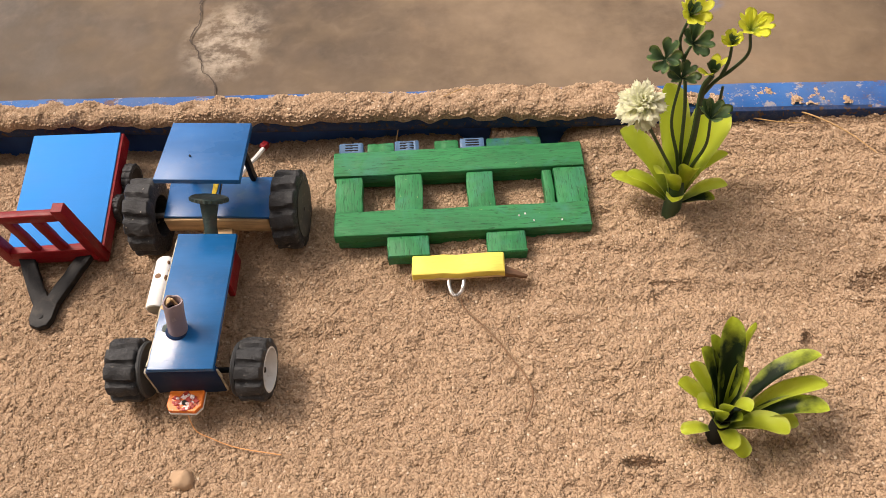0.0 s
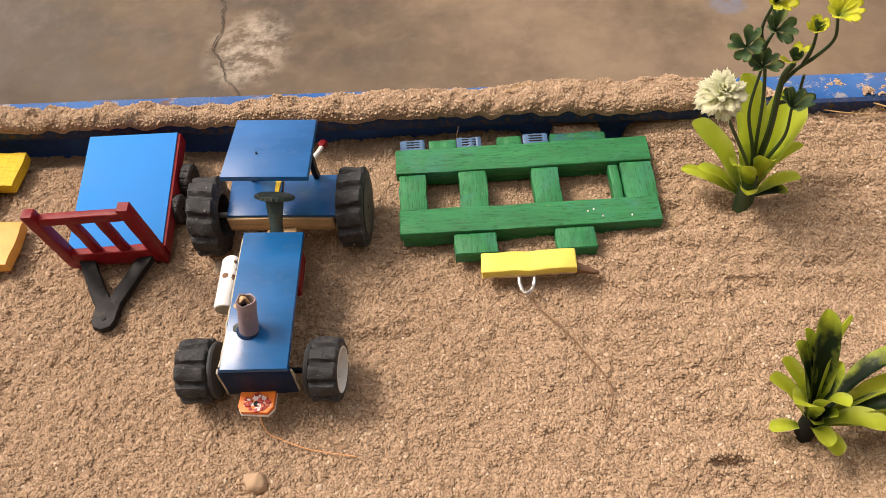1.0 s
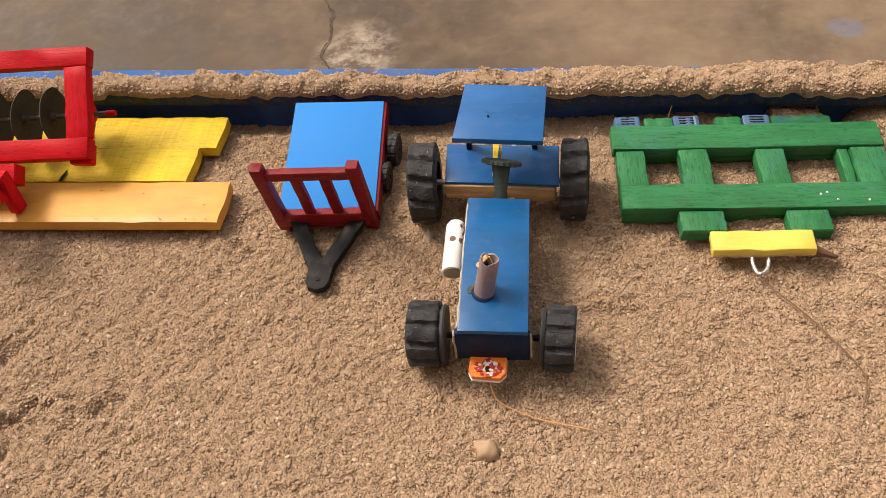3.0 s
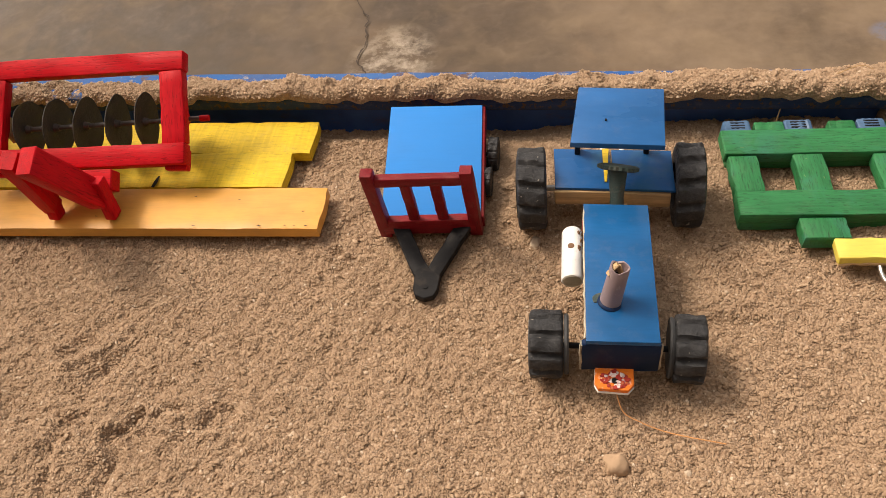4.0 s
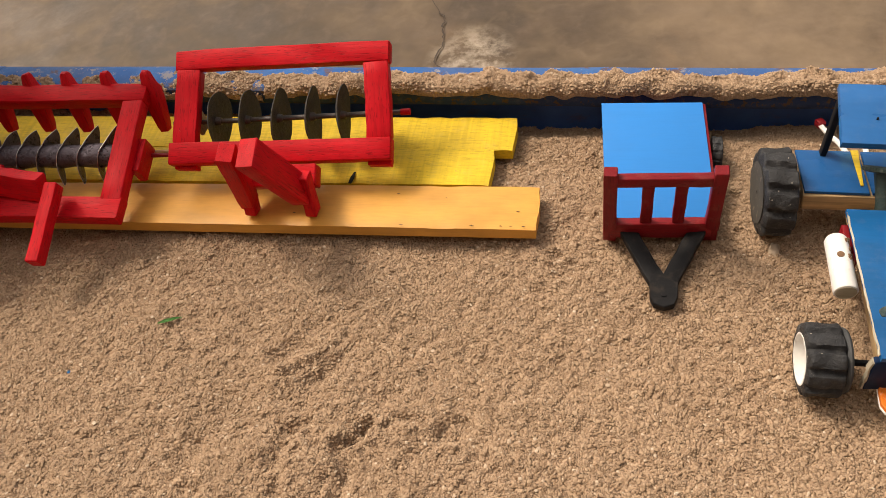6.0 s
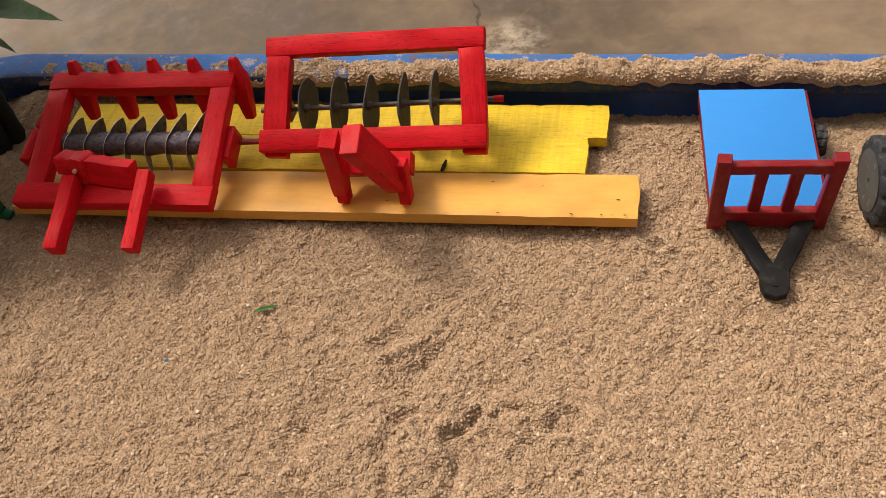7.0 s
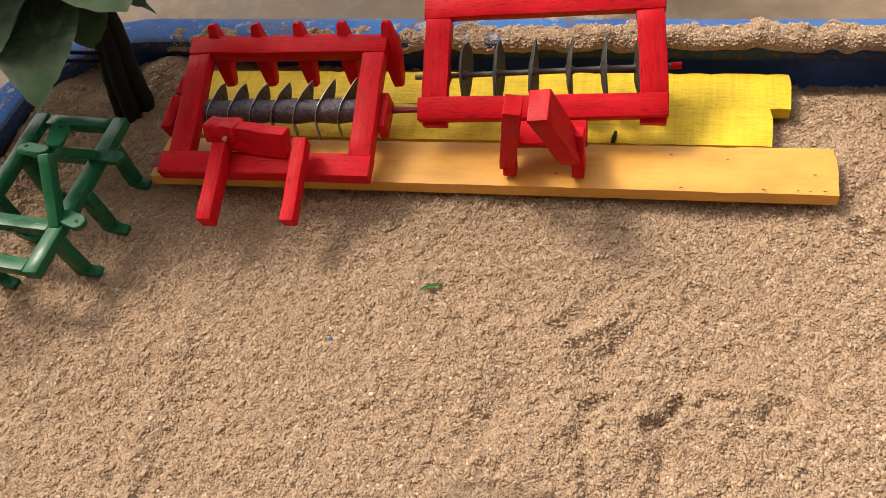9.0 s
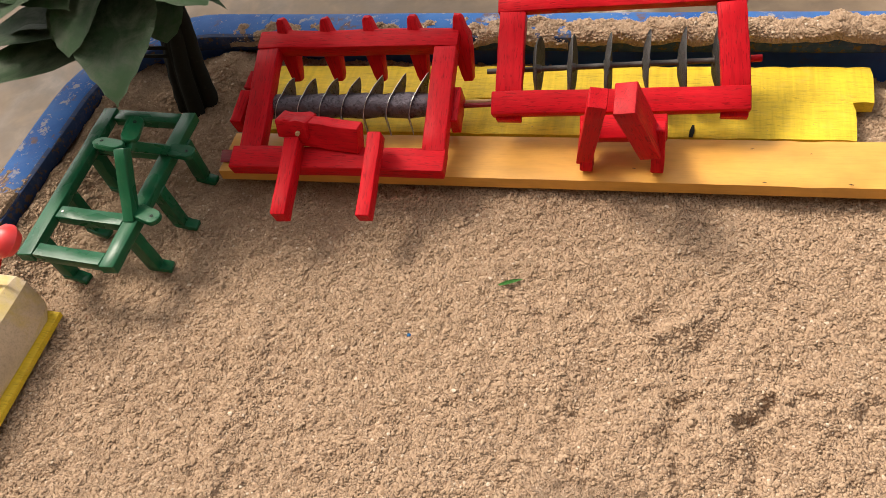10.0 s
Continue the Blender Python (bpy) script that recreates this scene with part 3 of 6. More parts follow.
DENTS = [  # x, y, rx, ry, depth, lip, turn
    (-0.3525, 0.2110, 0.0038, 0.0030, 0.0055, 0.20, 20), (-0.353, 0.2090, 0.0075, 0.0060, 0.0020, 0.3, 20), (-0.360, 0.2020, 0.0045, 0.0028, 0.0016, 0.3, 30), (-0.384, 0.2080, 0.0070, 0.0040, 0.0036, 0.4, 8),
    (-0.399, 0.2475, 0.0115, 0.0070, 0.0040, 0.25, 24), (-0.377, 0.2375, 0.0100, 0.0052, 0.0036, 0.15, 48), (-0.347, 0.2240, 0.0080, 0.0050, 0.0018, 0.2, 30),
    (-0.308, 0.2130, 0.0085, 0.0055, 0.0030, 0.25, 30), (-0.305, 0.2250, 0.0060, 0.0080, 0.0016, 0.2, 0), (-0.424, 0.1720, 0.0050, 0.0040, 0.0024, 0.3, 0),
    (-0.408, 0.2080, 0.0060, 0.0130, 0.0014, 0.2, 12), (-0.366, 0.1860, 0.0110, 0.0130, -0.0022, 0.0, 0), (-0.333, 0.1980, 0.0150, 0.0120, -0.0024, 0.0, 20),
    (-0.400, 0.1900, 0.0090, 0.0160, -0.0016, 0.0, 10), (-0.362, 0.2290, 0.0120, 0.0070, -0.0014, 0.0, 40), (-0.270, 0.318, 0.0045, 0.0035, 0.0025, 0.6, 0),
    (0.196, 0.277, 0.0042, 0.0058, 0.0046, 0.4, 15), (0.107, 0.2110, 0.0085, 0.0036, 0.0058, 0.35, 5), (0.113, 0.2075, 0.0030, 0.0024, 0.0040, 0.2, 0),
    (0.095, 0.2550, 0.0065, 0.0045, 0.0024, 0.5, 0), (0.238, 0.3120, 0.0150, 0.0070, 0.0046, 0.45, 12), (0.173, 0.2190, 0.0075, 0.0050, 0.0036, 0.3, 0),
    (0.190, 0.222, 0.006, 0.005, 0.003, 0.3, 0), (0.055, 0.309, 0.013, 0.007, 0.004, 0.3, -10), (0.215, 0.418, 0.05, 0.006, 0.0035, 0.3, 0),
    (-0.067, 0.2920, 0.0160, 0.0080, -0.0030, 0.0, 15), (-0.052, 0.3020, 0.0090, 0.0060, 0.0022, 0.3, 0), (0.130, 0.3620, 0.0100, 0.0080, 0.0040, 0.3, 0),
]
FURROWS = [  # half width, depth (below zero: a ridge), points
    (0.0026, 0.0030, ((-0.354, 0.207), (-0.361, 0.200), (-0.354, 0.190), (-0.3545, 0.171), (-0.357, 0.140))),
    (0.0030, 0.0030, ((-0.385, 0.205), (-0.389, 0.192), (-0.384, 0.178), (-0.384, 0.164), (-0.388, 0.140))),
    (0.0042, -0.0038, ((-0.410, 0.242), (-0.396, 0.238), (-0.385, 0.246), (-0.374, 0.261))),
    (0.0022, 0.0022, ((-0.341, 0.210), (-0.333, 0.2155), (-0.322, 0.217))),
    (0.0070, 0.0022, ((-0.412, 0.236), (-0.422, 0.212), (-0.432, 0.188))),
    (0.0045, -0.0026, ((-0.348, 0.207), (-0.338, 0.206), (-0.324, 0.213))),
]


def furrow(x, y, half, depth, points):
    """A finger-drawn groove along points, with low shoulders."""
    d = np.full(x.shape, 9.0)
    for (ax, ay), (bx, by) in zip(points, points[1:]):
        ux, uy = bx - ax, by - ay
        f = np.clip(((x - ax) * ux + (y - ay) * uy) / (ux * ux + uy * uy), 0, 1)
        d = np.minimum(d, np.hypot(x - ax - f * ux, y - ay - f * uy))
    d = d / half
    return -depth * np.exp(-d * d) + 0.35 * abs(depth) * np.exp(-((d - 1.9) / 0.6) ** 2)


def sand_height(x, y):
    h = sum(f(x, y) * a for f, a in FIELDS)
    h = h - 0.001 + 0.013 * step(0.09, 0.22, x) * step(0.30, 0.42, y) + 0.004 * step(0.05, 0.2, x)
    h = h + 0.016 * np.exp(-(((x + 0.683) / 0.026) ** 2 + ((y - 0.412) / 0.02) ** 2)) + 0.006 * np.exp(-(((x + 0.735) / 0.02) ** 2 + ((y - 0.38) / 0.03) ** 2))
    h = h + 0.004 * np.exp(-(((x - 0.03) / 0.05) ** 2 + ((y - 0.418) / 0.012) ** 2)) - 0.0025 * np.exp(-(((x + 0.27) / 0.03) ** 2 + ((y - 0.38) / 0.02) ** 2))
    wall = np.interp(x, [-0.70, -0.515, -0.40, -0.28, -0.2, -0.085, 0.0, 0.11, 0.2], [0.0, -0.004, -0.010, -0.013, -0.011, -0.003, 0.0, 0.0, 0.0])
    h = h + wall * step(0.405, 0.430, y)
    h = h + 0.009 * step(0.074, 0.092, x) * step(0.20, 0.10, x) * step(0.37, 0.424, y)
    stir = np.exp(-(((x + 0.365) / 0.07) ** 2 + ((y - 0.215) / 0.05) ** 2))
    h = h + stir * (0.0040 * FIELDS[2][0](x + 9, y) + 0.0024 * FIELDS[3][0](x + 9, y))
    h = h + 0.0034 * FIELDS[3][0](x * 0.16 + 4 + 0.3 * y, y * 1.1) * step(-0.02, 0.10, x)
    block = step(0.031, 0.036, x) * step(0.067, 0.062, x)
    h = h + step(0.404, 0.412, y) * (0.008 * block - 0.013 * step(0.012, 0.024, x) * step(0.082, 0.074, x) * (1 - block))
    h = h - 0.0030 * step(0.1205, 0.1220, x) * step(0.1445, 0.1430, x) * step(0.3165, 0.3145, y) * step(0.290, 0.313, y)
    h = h + 0.004 * step(0.085, 0.11, x) * step(0.395, 0.428, y)
    h = h + 0.017 * step(-0.728, -0.757, x + 0.004 * FIELDS[2][0](x, y)) * step(0.14, 0.20, y) - 0.004 * step(-0.755, -0.760, x)
    smooth_zone = step(-0.45, -0.60, x)
    h = h + 0.003 * np.exp(-((x + 0.590 + 0.08 * (y - 0.2)) / 0.006) ** 2) * step(0.30, 0.24, y) * smooth_zone
    wx, wy = x + 0.004 * FIELDS[2][0](x + 5, y) + 0.003 * FIELDS[3][0](x, y + 5), y + 0.004 * FIELDS[2][0](x, y + 7)
    for cx, cy, rx, ry, depth, lip, turn in DENTS:
        near = (np.abs(x - cx) < 4 * max(rx, ry)) & (np.abs(y - cy) < 4 * max(rx, ry))
        h = np.where(near, h + dent(wx, wy, cx, cy, rx, ry, depth, lip, turn), h)
    for half, depth, points in FURROWS:
        h = h + furrow(wx, wy, half, depth, points)
    return h


def ground_at(x, y):
    return float(sand_height(np.array([x]), np.array([y]))[0])


def grain_balls(xy, z, seed, low=0.00042, high=0.00100):
    """Corners and triangles of many small uneven grains, half sunk at the heights z: each a crown of six faces round its top."""
    rs = np.random.RandomState(seed)
    turn = np.arange(6) * math.pi / 3
    ball = np.concatenate(([[0, 0, 0.9]], np.stack((np.cos(turn), np.sin(turn), np.full(6, -0.25)), axis=1)))
    tris = np.array([(0, 1 + q, 1 + (q + 1) % 6) for q in range(6)])
    n, k = len(xy), len(ball)
    r = low + (high - low) * rs.rand(n) ** 2.2
    lumps = ball[None] * (1 + 0.6 * (rs.rand(n, k, 1) - 0.5)) * (r[:, None] * np.stack((0.75 + 0.6 * rs.rand(n), 0.75 + 0.6 * rs.rand(n), 0.7 + 0.5 * rs.rand(n)), axis=1))[:, None]
    lumps[:, 0, :2] += 0.5 * r[:, None] * (rs.rand(n, 2) - 0.5)
    a = rs.rand(n) * 6.283
    c_, s_ = np.cos(a)[:, None], np.sin(a)[:, None]
    lift = (z + r * (1.05 * rs.rand(n) - 0.40))[:, None]
    co = np.stack((lumps[..., 0] * c_ - lumps[..., 1] * s_ + xy[:, :1], lumps[..., 0] * s_ + lumps[..., 1] * c_ + xy[:, 1:], lumps[..., 2] + lift), axis=2)
    return co.reshape(-1, 3), (tris[None] + (np.arange(n) * k)[:, None, None]).reshape(-1, 3)


def strewn(x0, x1, y0, y1, gap, seed):
    """Places for grains about gap apart."""
    rs = np.random.RandomState(seed)
    px, py = np.meshgrid(np.arange(x0, x1, gap), np.arange(y0, y1, gap), indexing="ij")
    return np.stack((px.ravel(), py.ravel()), axis=1) + gap * 0.9 * (rs.rand(px.size, 2) - 0.5)


def height_mesh(name, xs, ys, zz, mat, keep=None, grains_on=None):
    """A grid mesh from a height table, with loose grains on it."""
    nx, ny = len(xs), len(ys)
    co = np.zeros((nx * ny, 3), dtype=np.float32)
    co[:, 0], co[:, 1], co[:, 2] = np.repeat(xs, ny), np.tile(ys, nx), zz.ravel()
    i, j = np.meshgrid(np.arange(nx - 1), np.arange(ny - 1), indexing="ij")
    a = (i * ny + j).ravel()
    quads = np.stack((a, a + ny, a + ny + 1, a + 1), axis=1).astype(np.int32)
    if keep is not None:
        quads = quads[keep.ravel()[quads].all(axis=1)]
        used, back = np.unique(quads, return_inverse=True)
        co, quads = co[used], back.reshape(-1, 4).astype(np.int32)
    loops, starts = quads.ravel(), np.arange(0, quads.size, 4)
    if grains_on is not None:
        gco, gtris = grains_on
        loops = np.concatenate((loops, gtris.ravel() + len(co)))
        starts = np.concatenate((starts, quads.size + np.arange(0, gtris.size, 3)))
        co = np.concatenate((co, gco))
    me = bpy.data.meshes.new(name)
    me.vertices.add(len(co))
    me.vertices.foreach_set("co", co.ravel().astype(np.float32))
    me.loops.add(loops.size)
    me.loops.foreach_set("vertex_index", loops.astype(np.int32))
    me.polygons.add(len(starts))
    me.polygons.foreach_set("loop_start", starts.astype(np.int32))
    me.polygons.foreach_set("use_smooth", np.ones(len(starts), dtype=bool))
    me.materials.append(mat)
    me.materials.append(GRAIN)
    me.polygons.foreach_set("material_index", (np.arange(len(starts)) >= len(quads)).astype(np.int32))
    me.update()
    me.validate()
    return me


# ---- the floor far below, with its crack and paint spill ----
bm = bmesh.new()
bmesh.ops.create_grid(bm, x_segments=8, y_segments=8, size=60)
single("ground", bm, FLOOR, "brown stained bare concrete floor below the tray", "floor", Matrix.Translation((0, 0, -0.79)), kind="structure")


# unseen wall added behind the camera to cut low sky and darken front faces
single("wall_south", beam(9.0, 0.2, 3.4, r=0.01, n=4), bare_wood("brown_plaster", (0.30, 0.22, 0.15), 0.9), "added unseen brown wall that blocks the low sky", "wall", Matrix.Translation((-0.3, -1.3, 0.91)), kind="structure")


def ribbon(points, widths, z):
    bm = bmesh.new()
    rows = []
    pts = [Vector((p[0], p[1], 0)) for p in points]
    for i, p in enumerate(pts):
        d = (pts[min(i + 1, len(pts) - 1)] - pts[max(i - 1, 0)]).normalized()
        s = Vector((-d.y, d.x, 0)) * widths[i] / 2
        rows.append((bm.verts.new(p + s + Vector((0, 0, z))), bm.verts.new(p - s + Vector((0, 0, z)))))
    for a, b in zip(rows, rows[1:]):
        bm.faces.new((a[0], a[1], b[1], b[0]))
    return bm


crack_line = smooth_line([(-0.74, 2.3), (-0.70, 1.95), (-0.712, 1.78), (-0.656, 1.671), (-0.650, 1.62), (-0.637, 1.567), (-0.648, 1.51), (-0.615, 1.451), (-0.60, 1.40), (-0.562, 1.35), (-0.52, 1.2), (-0.55, 1.0)], 6)
crack_line = [Vector((p.x + rng.uniform(-0.004, 0.004), p.y + rng.uniform(-0.004, 0.004), 0)) for p in crack_line]
single("floor_crack", ribbon(crack_line, [rng.uniform(0.0012, 0.0050) for _ in crack_line], -0.786), CRACK, "dark jagged crack across the concrete floor", "crack", kind="structure")

# ---- the tray ----
tray = thing("sand_tray", (-0.2, 0.27, -0.79), "worn blue painted sand tray on legs", "tray", kind="structure")
RIM = 0.025


def sweep(points, width, height, r):
    """A rounded bar of that section along points in one level, centred on them."""
    pts = [Vector(p) for p in points]
    sec = section(width, height, r)
    rings = []
    for i, p in enumerate(pts):
        d = (pts[min(i + 1, len(pts) - 1)] - pts[max(i - 1, 0)]).normalized()
        s = Vector((-d.y, d.x, 0))
        dy, dz = rng.uniform(-0.0003, 0.0003), rng.uniform(-0.0002, 0.0002)
        rings.append([p + s * (y + dy) + Vector((0, 0, z + dz)) for y, z in sec])
    return loft(rings)


def rail(name, points, width, label=""):
    """A wall with a rounded lip that hangs over its inner (right-hand) side."""
    lip = part(name, sweep([(x, y, RIM - 0.0055) for x, y in points], width, 0.011, 0.0045), TRAY, tray, label)
    inner = []
    for i, p in enumerate(points):
        d = (Vector(points[min(i + 1, len(points) - 1)]) - Vector(points[max(i - 1, 0)])).normalized()
        inner.append((p[0] + d.y * (width / 2 - 0.0028), p[1] - d.x * (width / 2 - 0.0028), RIM - 0.0066))
    part("lip_edge", sweep(inner, 0.0066, 0.0118, 0.0032), RUSTY, lip, "rusty worn inner edge of the rim, darkened for shade")
    out = []
    for i, p in enumerate(points):
        a, b = Vector(points[max(i - 1, 0)]), Vector(points[min(i + 1, len(points) - 1)])
        d = (b - a).normalized()
        out.append((p[0] - d.y * 0.006, p[1] + d.x * 0.006, -0.029))
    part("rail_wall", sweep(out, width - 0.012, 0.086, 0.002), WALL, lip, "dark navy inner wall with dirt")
    return lip


corner = [(-0.772 + 0.075 * (1 - math.cos(a)), 0.3595 + 0.075 * math.sin(a)) for a in (radians(90 * k / 10) for k in range(11))]
left_line = [(-0.772, 0.08 + 0.2795 * k / 14) for k in range(14)]
back_line = [(-0.66 + 1.03 * k / 40, 0.4345) for k in range(41)]
rail("back_rail", back_line, 0.025, "blue rim with chipped paint and sand on it")
rail("side_rail", left_line + corner + [(-0.6605, 0.4345)], 0.0265, "blue side rim with a rounded corner")
rail("side_rail", [(0.356, 0.42 - 0.36 * k / 14) for k in range(15)], 0.026)
rail("front_rail", [(0.343 - 1.10 * k / 40, 0.067) for k in range(41)], 0.025)
stick("tray_bottom", (-0.80, 0.25, -0.064), (0.36, 0.25, -0.064), 0.36, 0.012, TRAY, tray)
for lx, ly in ((-0.70, 0.12), (0.30, 0.12), (-0.68, 0.39), (0.30, 0.39)):
    stick("leg", (lx, ly, -0.07), (lx, ly, -0.79), 0.035, 0.035, TRAY, tray, up=(0, 1, 0))

xs, ys = np.arange(-0.772, 0.345, 0.0011), np.concatenate((np.arange(0.085, 0.150, 0.0018), np.arange(0.150, 0.4335, 0.0011)))
gx, gy = np.meshgrid(xs, ys, indexing="ij")
gp = np.concatenate((strewn(-0.766, 0.285, 0.165, 0.4325, 0.00110, 21), strewn(-0.74, -0.44, 0.110, 0.165, 0.00110, 22)))
gp = gp[~((gp[:, 0] < -0.697) & (gp[:, 1] > 0.3595) & (np.hypot(gp[:, 0] + 0.697, gp[:, 1] - 0.3595) > 0.069))]
sand = new("sand", height_mesh("sand", xs, ys, sand_height(gx, gy) + 0.6 * crumbs(gx, gy) - 0.0010, SAND, ~((gx < -0.697) & (gy > 0.3595) & (np.hypot(gx + 0.697, gy - 0.3595) > 0.071)),
                               grain_balls(gp, sand_height(gp[:, 0], gp[:, 1]), 4)))
tagged(sand, "coarse tan sand bed with finger marks and pits", "sand", kind="stuff")

# sand heaped on the back rim
def rim_height(x, y):
    """Height of the heaped sand, and where it lies."""
    cover = 0.0040 + 0.0024 * FIELDS[1][0](x, y * 0.4) + 0.0014 * FIELDS[2][0](x, y)
    cover = cover - 0.0034 * step(-0.33, -0.50, x) + 0.003 * FIELDS[3][0](x, y) - 0.0048 * step(0.132, 0.180, x)
    cover = np.where((x > -0.46) & (x < 0.14), np.maximum(cover, 0.0016), cover)
    edge = step(0.4470, 0.4400, y + 0.0062 * step(-0.09, -0.15, x) + 0.008 * FIELDS[1][0](x * 0.7 + 3, y * 0 + 1) + 0.008 * FIELDS[2][0](x + 1, y) + 0.004 * FIELDS[3][0](x, y + 2))
    h = RIM - 0.0040 + (cover + 0.0030) * edge * (0.75 + 0.5 * step(0.4455, 0.43, y))
    nose = np.clip((0.4262 - y) / 0.0059, 0, 1)
    h = h - (0.0078 + 0.0004 * FIELDS[2][0](x, y * 0) + 0.0008 * FIELDS[4][0](x, y * 0)) * (1 - np.sqrt(np.clip(1 - nose * nose, 0, 1)))
    h = h + sum(f(x, y) * a for f, a in FIELDS[3:]) * (1 - 0.6 * nose) * (0.25 + 0.75 * edge)
    bare = cover + 0.002 * FIELDS[3][0](x + 6, y) < 0.0016 * step(0.14, 0.17, x) - 0.001
    return h, ~((bare | (x > 0.145 + 0.012 * FIELDS[2][0](x, y * 0))) & (y < 0.4255))


xs, ys = np.arange(-0.700, 0.345, 0.0010), np.concatenate((np.arange(0.4203, 0.4240, 0.00045), np.arange(0.4240, 0.4475, 0.0010)))
gx, gy = np.meshgrid(xs, ys, indexing="ij")
h, lies = rim_height(gx, gy)
gp = strewn(-0.700, 0.30, 0.4212, 0.4465, 0.00108, 31)
gh, on = rim_height(gp[:, 0], gp[:, 1])
on = on & (gh > RIM - 0.0008 - 0.0082 * (gp[:, 1] < 0.4262))
rim_sand = new("rim_sand", height_mesh("rim_sand", xs, ys, h, SAND, lies, grain_balls(gp[on], gh[on], 32)))
tagged(rim_sand, "coarse tan sand heaped along the blue tray rim", "sand", kind="stuff")
xs, ys = np.arange(-0.79, -0.755, 0.0009), np.arange(0.10, 0.358, 0.0009)
gx, gy = np.meshgrid(xs, ys, indexing="ij")
across = gx + 0.772
h = RIM - 0.0022 + 0.010 * FIELDS[1][0](gx + 2, gy) + 0.004 * FIELDS[2][0](gx, gy + 3) - 0.0012 - 0.012 * step(0.0115, 0.0145, np.abs(across)) + sum(f(gx, gy) * a for f, a in FIELDS[3:]) * 0.6 + 0.8 * crumbs(gx, gy) - 0.0006
side_sand = new("rim_sand", height_mesh("rim_sand_side", xs, ys, h, SAND, np.abs(across) < 0.0135))
tagged(side_sand, "thin scatter of tan sand on the side rim", "sand", kind="stuff")


# ---- toy tractor ----
tractor = thing("toy_tractor", (-0.115, 0.30, 0.0), "home-made blue wooden toy tractor with black lugged tyres", "toy tractor")


def slab(name, corners, thickness, mat, parent, label="", r=0.0006):
    """A board whose upper face has the corners back left, back right, front right, front left."""
    bl, br, fr, fl = [Vector(c) for c in corners]
    nrm = (fl - bl).cross(br - bl).normalized()
    if nrm.z < 0:
        nrm = -nrm
    c = (bl + br + fr + fl) / 4
    m = axes((bl + fl) / 2, (br + fr) / 2, nrm)
    m.translation = c
    inv = m.inverted()
    loc = [inv @ v for v in (bl, br, fr, fl)]

    def ring(z, inset):
        return [(p.x - math.copysign(inset, p.x), p.y - math.copysign(inset, p.y), z) for p in loc]
    bm = loft([ring(-thickness, r), ring(-thickness + r, 0), ring(-r, 0), ring(-r * 0.3, r * 0.3), ring(0, r)])
    return part(name, bm, mat, parent, label, m)


hood = slab("hood", ((-0.1335, 0.3250, 0.0365), (-0.1015, 0.3252, 0.0360), (-0.0980, 0.2435, 0.0355), (-0.1305, 0.2425, 0.0362)), 0.0032, BLUE, tractor, "glossy blue hood board with chipped edges")
# same blue paint as the hood, with its shade put into the colour
stick("front_board", (-0.1325, 0.2442, 0.0225), (-0.0975, 0.2450, 0.0222), 0.0034, 0.0212, NAVY, tractor, label="glossy blue front board with shade in its colour", wobble=0.0002)
stick("chipped_edge", (-0.0974, 0.2448, 0.0325), (-0.0974, 0.2448, 0.0118), 0.0016, 0.0012, CHIP_WOOD, hood, up=(0, 1, 0), wobble=0.0003)
stick("chipped_edge", (-0.1328, 0.2440, 0.0325), (-0.1328, 0.2440, 0.0118), 0.0030, 0.0012, CHIP_WOOD, hood, up=(1, 0, 0), wobble=0.0003)
stick("chipped_edge", (-0.1332, 0.323, 0.0358), (-0.1308, 0.2445, 0.0353), 0.0010, 0.0010, CHIP_WOOD, hood, wobble=0.0003, n=20)
stick("chassis", (-0.1175, 0.352, 0.0150), (-0.117, 0.247, 0.0125), 0.015, 0.0075, PALE_WOOD, tractor, label="bare wooden chassis beam")
stick("chassis_side", (-0.1325, 0.3235, 0.0200), (-0.1315, 0.3000, 0.0195), 0.0032, 0.0150, DARK_RED, tractor, label="red side strip")
stick("chassis_side", (-0.1062, 0.3235, 0.0210), (-0.1055, 0.3000, 0.0200), 0.0032, 0.0170, DARK_RED, tractor, label="red side strip")
stick("spacer_block", (-0.127, 0.333, 0.0170), (-0.110, 0.334, 0.0170), 0.014, 0.006, PALE_WOOD, tractor, label="bare wooden block under the seat")
stick("seat_block", (-0.1485, 0.3555, 0.0222), (-0.0885, 0.3540, 0.0228), 0.0275, 0.0098, PALE_WOOD, tractor, label="bare plywood seat block")
slab("seat_board", ((-0.1505, 0.372, 0.0295), (-0.1205, 0.371, 0.0300), (-0.119, 0.342, 0.0295), (-0.1485, 0.343, 0.0290)), 0.0022, SEAT_BLUE, tractor, "scuffed blue seat board")
slab("seat_board", ((-0.1195, 0.371, 0.0300), (-0.088, 0.370, 0.0305), (-0.0868, 0.3405, 0.0305), (-0.1178, 0.342, 0.0298)), 0.0022, SEAT_BLUE, tractor, "scuffed blue seat board")
slab("seat_stripe", ((-0.1245, 0.3712, 0.0306), (-0.1208, 0.3712, 0.0306), (-0.1215, 0.3465, 0.0304), (-0.1228, 0.3465, 0.0304)), 0.0008, YELLOW, tractor, "yellow stripe between the seat boards")
roof = slab("roof", ((-0.1375, 0.3760, 0.0695), (-0.0945, 0.3765, 0.0680), (-0.0950, 0.3380, 0.0640), (-0.1405, 0.3375, 0.0665)), 0.0042, ROOF_BLUE, tractor, "flat blue roof board", r=0.0008)
part("nail", tube_bm([(-0.1235, 0.3530, 0.0665), (-0.1235, 0.3530, 0.0680)], 0.0005, 8), BLACK, roof)
